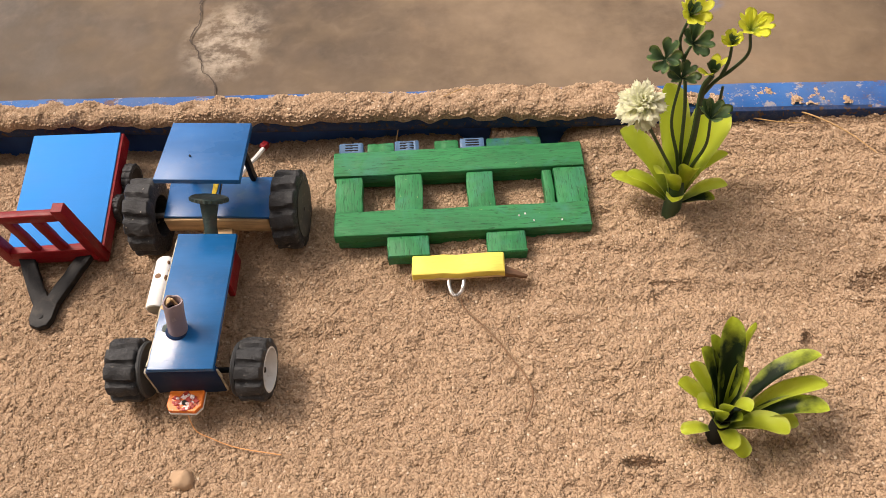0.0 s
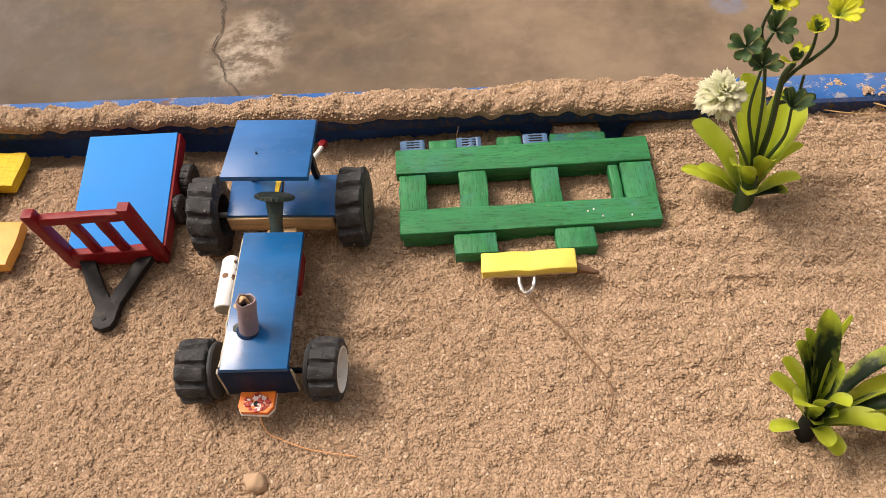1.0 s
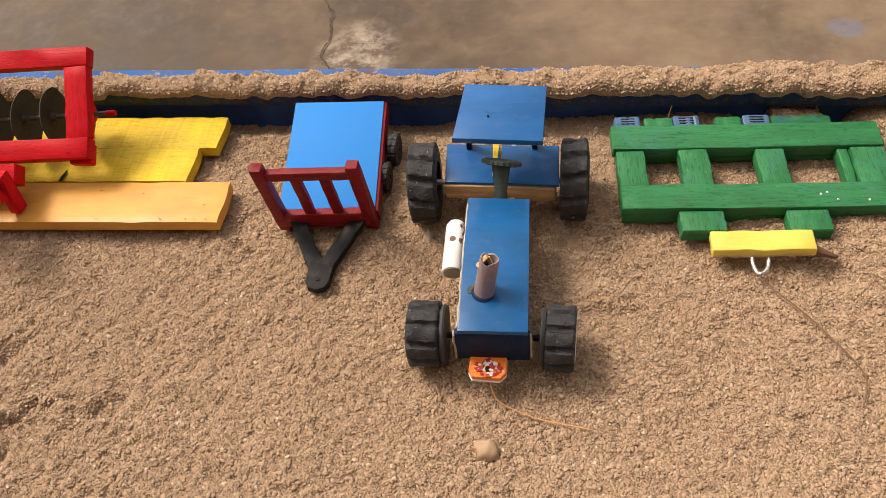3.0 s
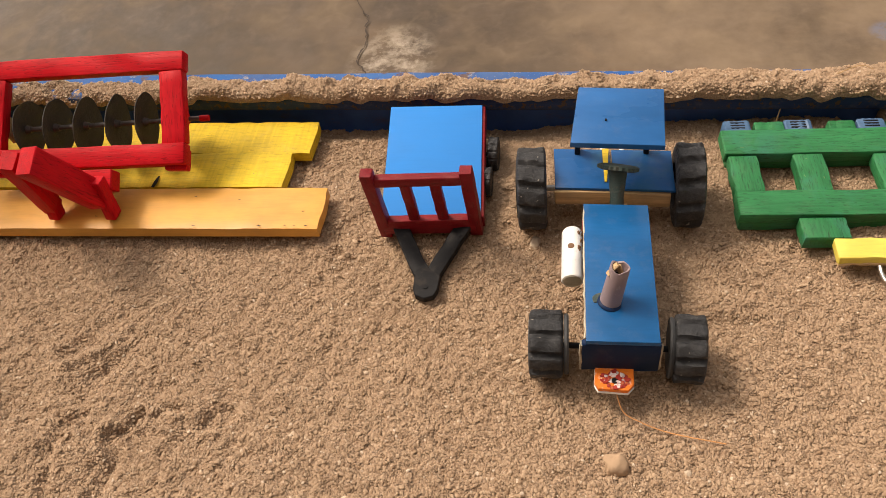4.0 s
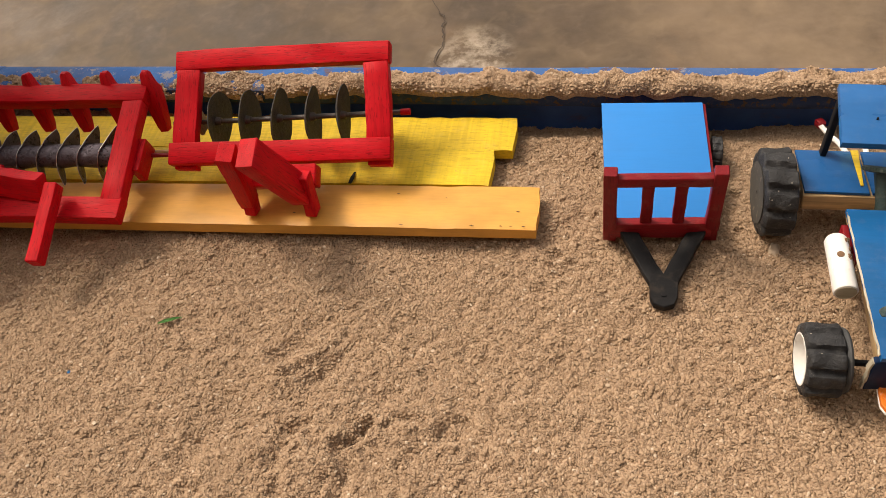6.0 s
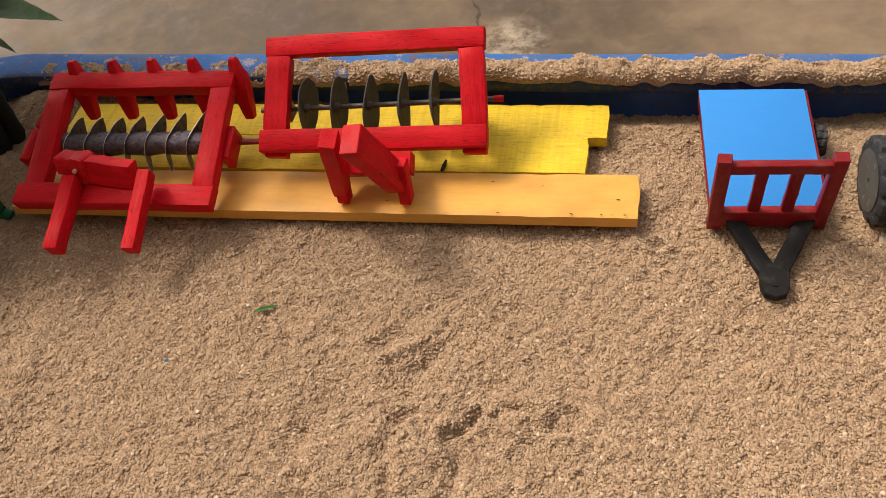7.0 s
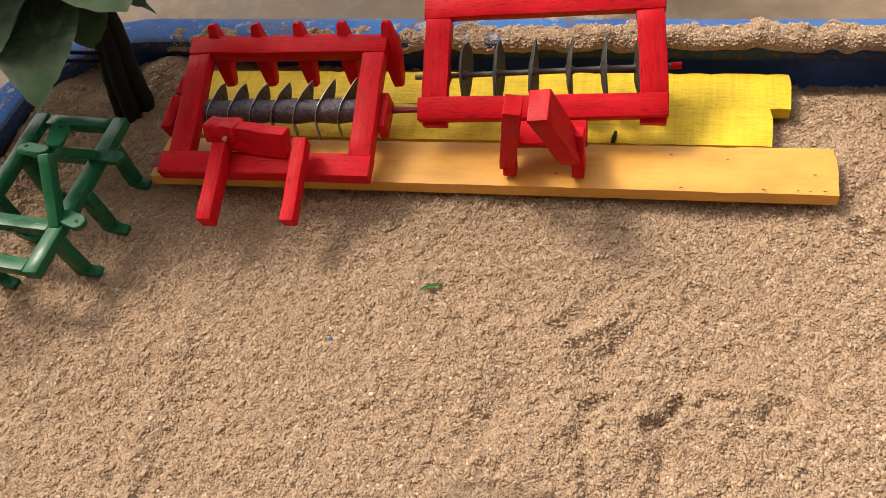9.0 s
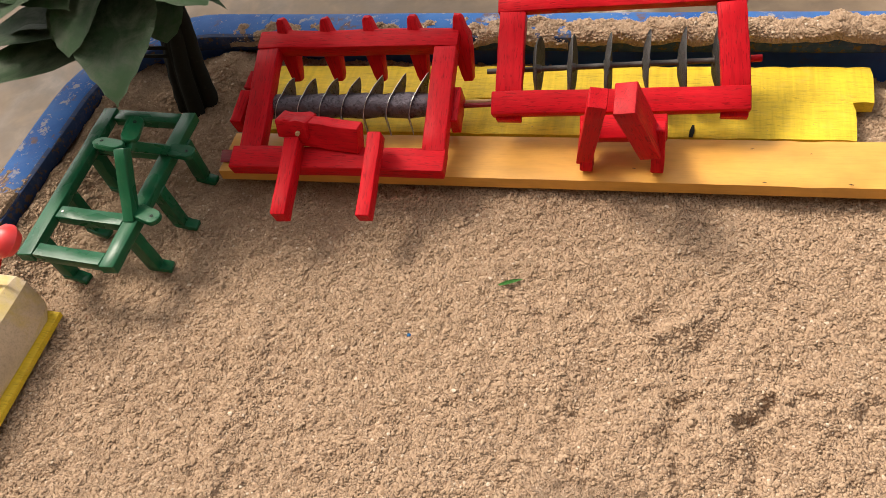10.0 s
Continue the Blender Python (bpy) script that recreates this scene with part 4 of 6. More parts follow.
for px, tx in ((-0.1375, -0.1365), (-0.1010, -0.1020)):
    stick("roof_post", (px, 0.3695, 0.029), (tx, 0.3690, 0.0645), 0.003, 0.0045, BLACK, tractor, up=(0, 1, 0))
# steering
part("steering_column", tube_bm([(-0.1165, 0.3235, 0.0290), (-0.1168, 0.3300, 0.0360), (-0.1168, 0.3350, 0.0415), (-0.1168, 0.3395, 0.0458)], [0.0040, 0.0034, 0.0042, 0.0050], 12), MURKY, tractor, "dirty brown and green steering column")
sw = loft([[(x, r * g * math.cos(an), r * g * math.sin(an)) for an, g in ((2 * math.pi * k / 44, 1 + (0.05 if k % 2 else -0.02) * (r > 0.0095)) for k in range(44))]
           for r, x in ((0.0030, -0.0012), (0.0086, -0.0010), (0.0100, -0.0004), (0.0100, 0.0012), (0.0092, 0.0018), (0.0078, 0.0008), (0.0030, 0.0004))])
part("steering_wheel", sw, MURKY, tractor, "worn dark green steering wheel", axes((-0.1168, 0.3390, 0.0455), (-0.1165, 0.3409, 0.0477), (1, 0, 0)))
# exhaust and silencer
ex0, ex1 = Vector((-0.1200, 0.2648, 0.0350)), Vector((-0.1168, 0.2680, 0.0558))
d = (ex1 - ex0).normalized()
bm = loft([[ex0 + d * along + (d.orthogonal().normalized() * math.cos(a) + d.cross(d.orthogonal().normalized()) * math.sin(a)) * r for a in (2 * math.pi * k / 20 for k in range(20))]
           for along, r in ((0, 0.0052), (0.0010, 0.0049), (0.012, 0.0047), (0.0222, 0.0046), (0.0228, 0.0043), (0.0225, 0.0037), (0.0150, 0.0034))])
for v in bm.verts:
    v.co += Vector((math.sin(900 * v.co.y + 300 * v.co.z), math.cos(700 * v.co.x + 500 * v.co.z), math.sin(1300 * v.co.x) * 1.8)) * (0.0003 if v.co.z > 0.05 else 0.0001)
exhaust = part("exhaust_pipe", bm, MAUVE, tractor, "greyed mauve plastic exhaust tube")
# black disc stands in for the shade down the tube
part("tube_mouth", tube_bm([ex1 - d * 0.0066, ex1 - d * 0.0046], 0.0032, 16), BLACK, exhaust, "black disc for the shade inside the tube")
part("glue_ring", lathe([(0.0048, -0.0004), (0.0062, -0.0002), (0.0058, 0.0006), (0.0049, 0.0010)], 24, True), NAVY, exhaust, "dark glue round the foot of the tube", axes(ex0 + d * 0.0012, ex1, (0, 1, 0)) @ Matrix.Translation((-(ex1 - ex0).length / 2, 0, 0)))
fold = ex1 + d * 0.0022 + Vector((-0.0010, 0.0010, 0))
stick("wood_chip", ex1 - d * 0.006 + Vector((0.0022, 0.0016, 0)), fold, 0.0026, 0.0009, PALE_WOOD, exhaust, up=(0.4, 1, 0), label="bent splinter of pale wood")
stick("wood_chip", fold, ex1 + Vector((-0.0052, -0.0024, -0.0012)), 0.0024, 0.0009, PALE_WOOD, exhaust, label="bent splinter of pale wood", wobble=0.0003)
for k in range(5):
    r = 0.0021 - 0.0003 * k
    blob = [(r * rng.uniform(0.6, 1.3) * math.cos(q), r * rng.uniform(0.7, 1.5) * math.sin(q)) for q in (2 * math.pi * n / 11 for n in range(11))]
    part("glue_smear", flat_shape(blob, 0.0004 + 0.00005 * k, 0.0001), MURKY, hood, "greenish dried glue smear", Matrix.Translation((-0.1264 + 0.0008 * k, 0.2660 + 0.0010 * (k % 3), 0.0361)))
m0, m1 = Vector((-0.1386, 0.3118, 0.0300)), Vector((-0.1376, 0.2812, 0.0288))
dm = (m1 - m0).normalized()
bm = tube_bm([m0 - dm * 0.0015, m0, m0 + dm * 0.0018, m1 - dm * 0.0005, m1], [0.0022, 0.0042, 0.0052, 0.0054, 0.0050], 20)
silencer = part("silencer", bm, WHITE, tractor, "white plastic silencer tube with dirt")
part("rivet", lathe([(0.0004, 0.0), (0.0017, 0.0), (0.0016, 0.0005), (0.0004, 0.0007)], 12), TWINE, silencer, "brown dirty hole", Matrix.Translation((-0.1388, 0.2985, 0.0344)) @ pose(0, 0, 0, 0, -90, 0))
part("end_cap", tube_bm([m1 - dm * 0.0006, m1 + dm * 0.0003], [0.0046, 0.0044], 20), CHIP_WOOD, silencer, "greyed cut end")
for k in range(22):
    f = 0.03 + 0.55 * rng.random()
    a = rng.uniform(0.15, 1.0)
    c = m0.lerp(m1, f) + Vector((math.cos(a) * 0.0052, 0, math.sin(a) * 0.0052))
    size = rng.uniform(0.0003, 0.0009)
    part("dirt", tube_bm([c - dm * size, c, c + dm * size * 1.4], [size * 0.4, size, size * 0.3], 6), TWINE, silencer, "crusted brown dirt")
# front plate
plate = [(-0.0088, 0.007), (-0.0090, -0.0035), (-0.0072, -0.0066), (0.0060, -0.0070), (0.0088, -0.0036), (0.0086, 0.007)]
front_plate = part("front_plate", flat_shape(plate, 0.0022), ORANGE, tractor, "orange and white front plate with a hole", Matrix.Translation((-0.1172, 0.2385, 0.0115)))
part("plate_edge", flat_shape([(p[0] * 1.02, p[1] * 1.03 - 0.0002) for p in plate], 0.0010), WHITE, front_plate, "", Matrix.Translation((-0.1172, 0.2385, 0.0103)))
SCRAPED = plastic_material("scraped_pink_white", (0.80, 0.68, 0.66), 0.5, dirt=(0.70, 0.10, 0.03), amount=0.95)
SMUDGE = plastic_material("dark_red_smudge", (0.40, 0.03, 0.02), 0.45, dirt=(0.75, 0.30, 0.12), amount=0.8)
for k in range(80):
    a, far = rng.uniform(0, 6.28), 0.0060 * math.sqrt(rng.random())
    red = far > 0.0048 or rng.random() < 0.40
    r = rng.uniform(0.0004, 0.0013)
    blob = [(r * rng.uniform(0.6, 1.4) * math.cos(q), r * rng.uniform(0.5, 1.2) * math.sin(q)) for q in (2 * math.pi * n / 9 for n in range(9))]
    part("scraped_patch", flat_shape(blob, 0.0002 + 0.00001 * k, 0.0001), SMUDGE if red else SCRAPED, front_plate, "", Matrix.Translation((-0.1168 + far * math.cos(a), 0.2368 + 0.8 * far * math.sin(a), 0.0136)))
# no opening is cut: a black stub stands for the shade in the hole
part("bolt_hole", tube_bm([(-0.1170, 0.2362, 0.0135), (-0.1170, 0.2362, 0.0144)], 0.0015, 12), BLACK, front_plate)


def wheel(parent, centre, radius, width, lugs, depth, skew, outward, rim_mat, hollow, tilt=0.0, deep=0.25):
    """A drum wheel on the x axis; outward is +1 or -1, the side that faces away from the toy."""
    m = Matrix.Translation(centre) @ pose(0, 0, 0, 0, 0, tilt)
    ty = part("wheel", tyre_bm(radius, width, lugs, depth, skew, 0.71 if hollow else 0.55), RUBBER, parent, "black rubber wheel with broad lugs", m)
    ri = radius * 0.56
    w = width * outward
    if hollow:
        prof = [(ri * 1.30, w * 0.490), (ri * 1.30, w * 0.51), (ri * 1.22, w * 0.51), (ri * 1.16, w * -0.34), (0.001, w * -0.36), (0.001, w * -0.44), (ri * 1.2, w * -0.44)]
    else:
        prof = [(ri * 1.25, w * 0.495), (ri * 1.28, w * 0.53), (ri * 0.9, w * 0.55), (ri * 0.5, w * 0.50), (0.0012, w * 0.52), (0.0012, w * 0.3), (ri * 1.0, w * 0.3)]
    part("rim", lathe(prof, 28, True), rim_mat, ty, "", m)
    cap = [(0.0012, -w * 0.66), (radius * 0.86, -w * 0.66), (radius * 0.90, -w * 0.60), (radius * 0.86, -w * 0.51), (0.0012, -w * 0.51)]
    if hollow:
        part("inner_cap", lathe(cap, 28, True), CAP_GREY, ty, "dusty grey inner disc", m)
    return ty


CAP_GREY = plastic_material("dusty_grey_disc", (0.050, 0.052, 0.054), 0.6, dirt=(0.13, 0.12, 0.10), amount=0.6, spec=0.25)
GREY_RIM = plastic_material("dusty_grey_rim", (0.075, 0.07, 0.062), 0.7, dirt=(0.26, 0.21, 0.15), amount=0.8, spec=0.2)
wheel(tractor, (-0.0792, 0.3540, 0.0205), 0.0224, 0.0148, 11, 0.0026, 0.20, 1, GREY_RIM, False)
wheel(tractor, (-0.1612, 0.3498, 0.0205), 0.0222, 0.0156, 11, 0.0026, -0.20, -1, GREY_RIM, False, 4)
wheel(tractor, (-0.0835, 0.2545, 0.0150), 0.0160, 0.0142, 10, 0.0022, 0.08, 1, WHITE, True, -2)
wheel(tractor, (-0.1490, 0.2540, 0.0150), 0.0162, 0.0160, 10, 0.0022, -0.08, -1, WHITE, True, 2)
part("axle", tube_bm([(-0.168, 0.3500, 0.0205), (-0.073, 0.3540, 0.0205)], 0.0016, 10), STEEL, tractor)
part("axle", tube_bm([(-0.150, 0.2535, 0.0150), (-0.079, 0.2540, 0.0150)], 0.0015, 10), BLACK, tractor)
for s in (-1, 1):
    arm = part("hitch_arm", tube_bm(smooth_line([(-0.1185 + s * 0.004, 0.370, 0.024), (-0.1185 + s * 0.0060, 0.388, 0.0185), (-0.1185 + s * 0.0085, 0.402, 0.0125), (-0.1185 + s * 0.0115, 0.414, 0.0095)]), 0.0014, 8), WHITE, tractor, "bent bright hitch arm with a red end")
    stick("arm_end", (-0.1185 + s * 0.0100, 0.4120, 0.0098), (-0.1185 + s * 0.0125, 0.4165, 0.0098), 0.0042, 0.0042, DARK_RED, arm)
# thread tied to the front plate
th = smooth_line([(-0.1170, 0.2362, 0.0142), (-0.1158, 0.2315, 0.009), (-0.1125, 0.2262, 0.0030), (-0.1050, 0.2235, ground_at(-0.105, 0.2235) + 0.0022), (-0.0965, 0.2205, ground_at(-0.0965, 0.2205) + 0.0024), (-0.087, 0.2180, ground_at(-0.087, 0.2180) + 0.0024), (-0.068, 0.2150, ground_at(-0.068, 0.2150) + 0.0022)])
single("thread", tube_bm(th, 0.00032, 6), ORANGE_THREAD, "thin orange thread trailing on the sand", "thread")

# ---- toy trailer ----
trailer = thing("toy_trailer", (-0.218, 0.37, 0.0), "blue and red wooden toy trailer with a black drawbar", "toy trailer")
slab("bed", ((-0.2500, 0.4125, 0.0245), (-0.1945, 0.4135, 0.0252), (-0.1885, 0.3360, 0.0145), (-0.2440, 0.3330, 0.0140)), 0.0012, BRIGHT_BLUE, trailer, "plain bright blue bed", r=0.0003)
slab("bed_frame", ((-0.2497, 0.4130, 0.0234), (-0.1928, 0.4138, 0.0241), (-0.1868, 0.3345, 0.0134), (-0.2437, 0.3315, 0.0130)), 0.0095, DARK_RED, trailer, "dark red bed frame")
HL, HR = Vector((-0.2418, 0.3315, 0.002)), Vector((-0.1912, 0.3345, 0.002))
RISE = Vector((-0.0005, -0.0088, 0.0570))
up_ = (0, 1, 0)
for base in (HL, HR):
    stick("corner_post", base, base + RISE, 0.0066, 0.0062, DARK_RED, trailer, up=up_)
for f in (0.355, 0.665):
    b = HL.lerp(HR, f)
    stick("slat", b + RISE * 0.16, b + RISE * 0.90, 0.0058, 0.0034, DARK_RED, trailer, up=up_)
stick("top_rail", HL + RISE * 0.87, HR + RISE * 0.87, 0.0046, 0.0058, DARK_RED, trailer)
stick("bottom_rail", HL + RISE * 0.17 + Vector((0, -0.001, 0)), HR + RISE * 0.17 + Vector((0, -0.001, 0)), 0.005, 0.0105, DARK_RED, trailer)
tip = Vector((-0.2142, 0.2915, 0.0030))
for foot in (Vector((-0.2345, 0.3318, 0.0098)), Vector((-0.1965, 0.3338, 0.0098))):
    stick("drawbar", foot, tip + Vector(((foot.x - tip.x) * 0.12, 0.008, 0.0005)), 0.0085, 0.0042, BLACK, trailer, label="black drawbar arm", wobble=0.0003)
hitch = [(-0.0072, 0.0150), (-0.0066, -0.0008), (-0.0048, -0.0048), (0.0, -0.0066), (0.0048, -0.0048), (0.0066, -0.0008), (0.0072, 0.0150), (0.003, 0.0185), (0.0, 0.0135), (-0.003, 0.0185)]
hp = part("hitch_plate", flat_shape(hitch, 0.0038, 0.0005), BLACK, trailer, "black hitch plate with a hole", Matrix.Translation((tip.x, tip.y, 0.0018)) @ pose(0, 0, 0, 3, 0, 0))
# black stub on the solid plate, in place of the hole's shade
part("hitch_hole", tube_bm([(tip.x, tip.y + 0.0005, 0.0050), (tip.x, tip.y + 0.0005, 0.0060)], 0.0014, 12), BLACK, hp)
for wx, s in ((-0.1865, 1), (-0.2370, -1)):
    for wy in (0.3890, 0.3660):
        wheel(trailer, (wx - (0.002 if wy < 0.38 else 0) * s, wy, 0.0085), 0.0098 if wy > 0.38 else 0.0085, 0.0060, 14, 0.0005, 0.0, s, BLACK, False)
for wy in (0.3890, 0.3660):
    part("axle", tube_bm([(-0.238, wy, 0.0085), (-0.187, wy, 0.0085)], 0.0013, 8), BLACK, trailer)

# ---- green slatted frame lying in the sand ----
GF = Matrix.Translation((-0.0525, 0.3345, 0.0155)) @ pose(0, 0, 0, 4.0, 3.0, 5.2)
green = thing("slatted_frame", GF, "green painted wooden slatted frame half sunk in the sand", "toy implement")


def on_frame(name, x0, x1, y0, y1, top, thick, mat, label="", along_y=False, parent=green, wob=0.0003):
    y0, y1 = y0 * 1.08, y1 * 1.08
    c0 = ((x0 + x1) / 2, (y0 + y1) / 2)
    if along_y:
        bm = beam(y1 - y0, x1 - x0, thick, r=0.0007, n=5, wobble=wob)
        m = GF @ Matrix.Translation((c0[0], c0[1], top - thick / 2)) @ pose(0, 0, 0, 0, 0, 90)
    else:
        bm = beam(x1 - x0, y1 - y0, thick, r=0.0007, n=10, wobble=wob)
        m = GF @ Matrix.Translation((c0[0], c0[1], top - thick / 2))
    return part(name, bm, mat, parent, label, m)


on_frame("board", -0.0005, 0.1455, 0.0022, 0.0175, 0.0008, 0.0075, GREEN)
on_frame("board", -0.0015, 0.1470, 0.0415, 0.0580, 0.0010, 0.0075, GREEN)
on_frame("lower_board", 0.001, 0.1450, 0.0030, 0.0150, -0.0070, 0.0065, GREEN)
on_frame("lower_board", 0.001, 0.1455, 0.0430, 0.0570, -0.0070, 0.0065, GREEN)
for x0, x1, top in ((0.0, 0.0155, 0.0), (0.0345, 0.0505, 0.0004), (0.0765, 0.0920, 0.0), (0.1215, 0.1270, -0.0012), (0.1280, 0.1462, 0.0002)):
    on_frame("cross_block", x0, x1, 0.0168, 0.0412, top, 0.0075, GREEN, along_y=True)
for x0, x1, y0 in ((0.0290, 0.0525, -0.0110), (0.0850, 0.1070, -0.0110)):
    on_frame("front_block", x0, x1, y0, 0.0018, -0.0010, 0.0080, GREEN, along_y=True)
for x0, x1, mat in ((0.0185, 0.0345, GREEN), (0.0590, 0.0735, GREEN), (0.0905, 0.1235, GREEN_BLUE)):
    on_frame("rear_block", x0, x1, 0.0583, 0.0650, -0.0008, 0.0080, mat)
for x0 in (0.0015, 0.0350, 0.0745):
    v = on_frame("vented_block", x0, x0 + 0.0145, 0.0583, 0.0655, -0.0002, 0.0080, GREY_BLUE, "grey-blue block with three slots")
    # slots are black strips laid on top, coloured as the shade inside them
    for k in range(3):
        on_frame("slot", x0 + 0.003, x0 + 0.0115, 0.0597 + 0.0018 * k, 0.0606 + 0.0018 * k, 0.0001, 0.0008, BLACK, parent=v, wob=0.0)
for k in range(9):
    on_frame("saw_cut", 0.0305 + 0.0022 * k, 0.0309 + 0.0022 * k, -0.0106, -0.0058 + rng.uniform(-0.001, 0.001), -0.0008, 0.0006, BLACK, along_y=True, wob=0.0)
for x0, y0 in ((0.1075, 0.0105), (0.1120, 0.006), (0.128, 0.0055), (0.104, 0.0095)):
    on_frame("paint_fleck", x0, x0 + 0.0010, y0, y0 + 0.0009, 0.0012, 0.0006, WHITE)
ybar = [Vector((-0.0085, 0.3192, 0.0100)), Vector((0.0420, 0.3208, 0.0118))]
bar = stick("drawbar", ybar[0], ybar[1], 0.0128, 0.0055, painted_wood("pale_yellow_paint", (0.68, 0.55, 0.10), bare=(0.55, 0.42, 0.22), pores=0.1, chips=0.03, rough=0.55, grain=0.15), green, label="yellow wooden drawbar with worn ends", wobble=0.0003)
stick("worn_edge", ybar[0] + Vector((0, -0.0060, -0.0024)), ybar[1] + Vector((0, -0.0060, -0.0024)), 0.0014, 0.0016, PALE_WOOD, bar, wobble=0.0003, n=14)
stick("peg", (0.0405, 0.3188, 0.0085), (0.0545, 0.3172, 0.0050), 0.0055, 0.0045, bare_wood("dark_brown_grain", (0.17, 0.085, 0.045)), bar, label="dark brown tapered stub at the right end of the bar", taper=0.35)
hk = smooth_line([(0.0118, 0.3160, 0.0080), (0.0118, 0.3105, 0.0070), (0.0133, 0.3062, 0.0055), (0.0158, 0.3050, 0.0050), (0.0184, 0.3070, 0.0058), (0.0196, 0.3110, 0.0070), (0.0198, 0.3160, 0.0080)], 8)
part("hook", tube_bm(hk, [0.00095 + 0.00022 * (i % 2) for i in range(len(hk))], 8), BARE_STEEL, bar, "bright threaded steel hook")
st = smooth_line([(0.0185, 0.3035, 0.0050), (0.0200, 0.2990, 0.0022), (0.0300, 0.2880, 0.0022), (0.0385, 0.2780, 0.0020), (0.0445, 0.2690, 0.0022), (0.0515, 0.2590, 0.0020), (0.0555, 0.2500, 0.0020), (0.0550, 0.2420, 0.0020), (0.0515, 0.2325, 0.0018)])
st = [Vector((p.x, p.y, max(p.z * 0.4, 0) + 0.0013 + max(0.0, ground_at(p.x, p.y)))) if i > 8 else p for i, p in enumerate(st)]
single("string", tube_bm(st, 0.00042, 6), TWINE, "dark brown string lying across the sand", "string")

# ---- planks under the red implements ----
def plank(name, x0, x1, yb0, yb1, depth, z0, z1, thick, mat, label, notch=False):
    p0, p1 = Vector((x0, yb0 - depth / 2, z0)), Vector((x1, yb1 - depth / 2, z1))
    m = axes(p0, p1)
    length = (p1 - p0).length
    base = m @ Matrix.Translation((0, 0, -thick))
    return single(name, beam_up(length, depth, thick), mat, label, "plank", base, group="planks")


def beam_up(length, w, h):
    """A sawn board from z = 0 up, cut unevenly at both ends and splintered along its edges."""
    n, k = 60, 9
    rings = []
    side = [(-1 + 2 * j / (k - 1)) for j in range(k)]
    ends = [[rng.uniform(0, 0.0005) + 0.0005 * math.sin(0.6 * j + e) for j in range(k)] for e in (0.4, 2.0)]
    for i in range(n + 1):
        f = i / n
        r = 0.0005 + (rng.uniform(0.0, 0.0008) if rng.random() < 0.12 else 0.0)
        wav = [rng.uniform(-0.00008, 0.00008) for _ in range(2)]
        ring = []
        for top in (1, 0):
            for j in (range(k) if top else range(k - 1, -1, -1)):
                q = side[j]
                y = q * w / 2 + (wav[0] if q < 0 else wav[1]) * abs(q) ** 4
                z = h - (r if abs(q) == 1 else 0) if top else 0.0
                x = -length / 2 + f * length
                x += ends[0][j] * max(0.0, 1 - f * n) - ends[1][j] * max(0.0, 1 - (1 - f) * n)
                ring.append((x, y, z - (0.0005 if i in (0, n) and top else 0)))
        rings.append(ring)
    return loft(rings)


plank("plank", -0.652, -0.2800, 0.3470, 0.3572, 0.0315, 0.0112, 0.0118, 0.0075, AMBER, "amber varnished wooden plank lying on the sand")
plank("plank", -0.645, -0.309, 0.3800, 0.3870, 0.0290, 0.0108, 0.0112, 0.0075, YELLOW, "bright yellow painted plank with a broken end")
plank("plank", -0.650, -0.299, 0.4105, 0.4155, 0.0280, 0.0100, 0.0104, 0.0075, YELLOW, "bright yellow painted plank beside the tray wall")
for k in range(10):
    mx = -0.2795 - abs(rng.gauss(0, 0.04)) if k < 8 else rng.uniform(-0.46, -0.33)
    edge = k < 6
    my = 0.3263 + (mx + 0.279) * 0.0274 + (0.0006 if edge else rng.uniform(0.004, 0.026))
    single("dark_chip", ribbon([(mx, my), (mx + rng.uniform(0.0004, 0.0012), my + rng.uniform(-0.0002, 0.0006)), (mx + rng.uniform(0.0013, 0.0022), my + rng.uniform(-0.0004, 0.0003))], [0.0002, rng.uniform(0.0004, 0.0008), 0.0002], 0.0124), BLACK, "small dark paint chip in the amber plank", "chip", group="paint chips")
single("knot_mark", ribbon([(-0.3895, 0.3545), (-0.3890, 0.3590), (-0.3885, 0.3640)], [0.0020, 0.0026, 0.0012], 0.0122), BARK, "dark knot crack in the yellow plank", "knot")

# ---- red disc harrow ----
harrow = thing("disc_harrow", (-0.43, 0.37, 0.012), "red wooden toy disc harrow with black discs", "toy implement")
B0, B1 = Vector((-0.4935, 0.3985, 0.0635)), Vector((-0.3670, 0.4075, 0.0640))   # back rail centre line
F0, F1 = Vector((-0.4925, 0.3530, 0.0330)), Vector((-0.3620, 0.3620, 0.0325))   # front rail centre line
side = (F0 - B0).normalized()
across = (B1 - B0).normalized()
UPF = across.cross(side)
UPF = UPF if UPF.z > 0 else -UPF
stick("back_rail", B0, B1, 0.0115, 0.0075, RED, harrow, up=UPF, wobble=0.0003, bow=0.0012)
stick("front_rail", F0, F1, 0.0125, 0.0080, RED, harrow, up=UPF, wobble=0.0003)
for k0, k1 in ((0.065, 0.068), (0.940, 0.945)):
    a, b = B0.lerp(B1, k0), F0.lerp(F1, k1)
    stick("side_rail", a + side * 0.0056, b - side * 0.0062, 0.0140, 0.0075, RED, harrow, up=UPF, wobble=0.0003)
    stick("foot_block", b - UPF * 0.004 - side * 0.004, b - UPF * 0.004 + side * 0.0085, 0.0135, 0.006, RED, harrow, up=UPF)
AX0, AX1 = Vector((-0.5000, 0.3780, 0.0345)), Vector((-0.3625, 0.3905, 0.0350))
axle = part("axle", tube_bm([AX0, AX1], 0.0015, 10), IRON, harrow, "thin rusty steel axle")
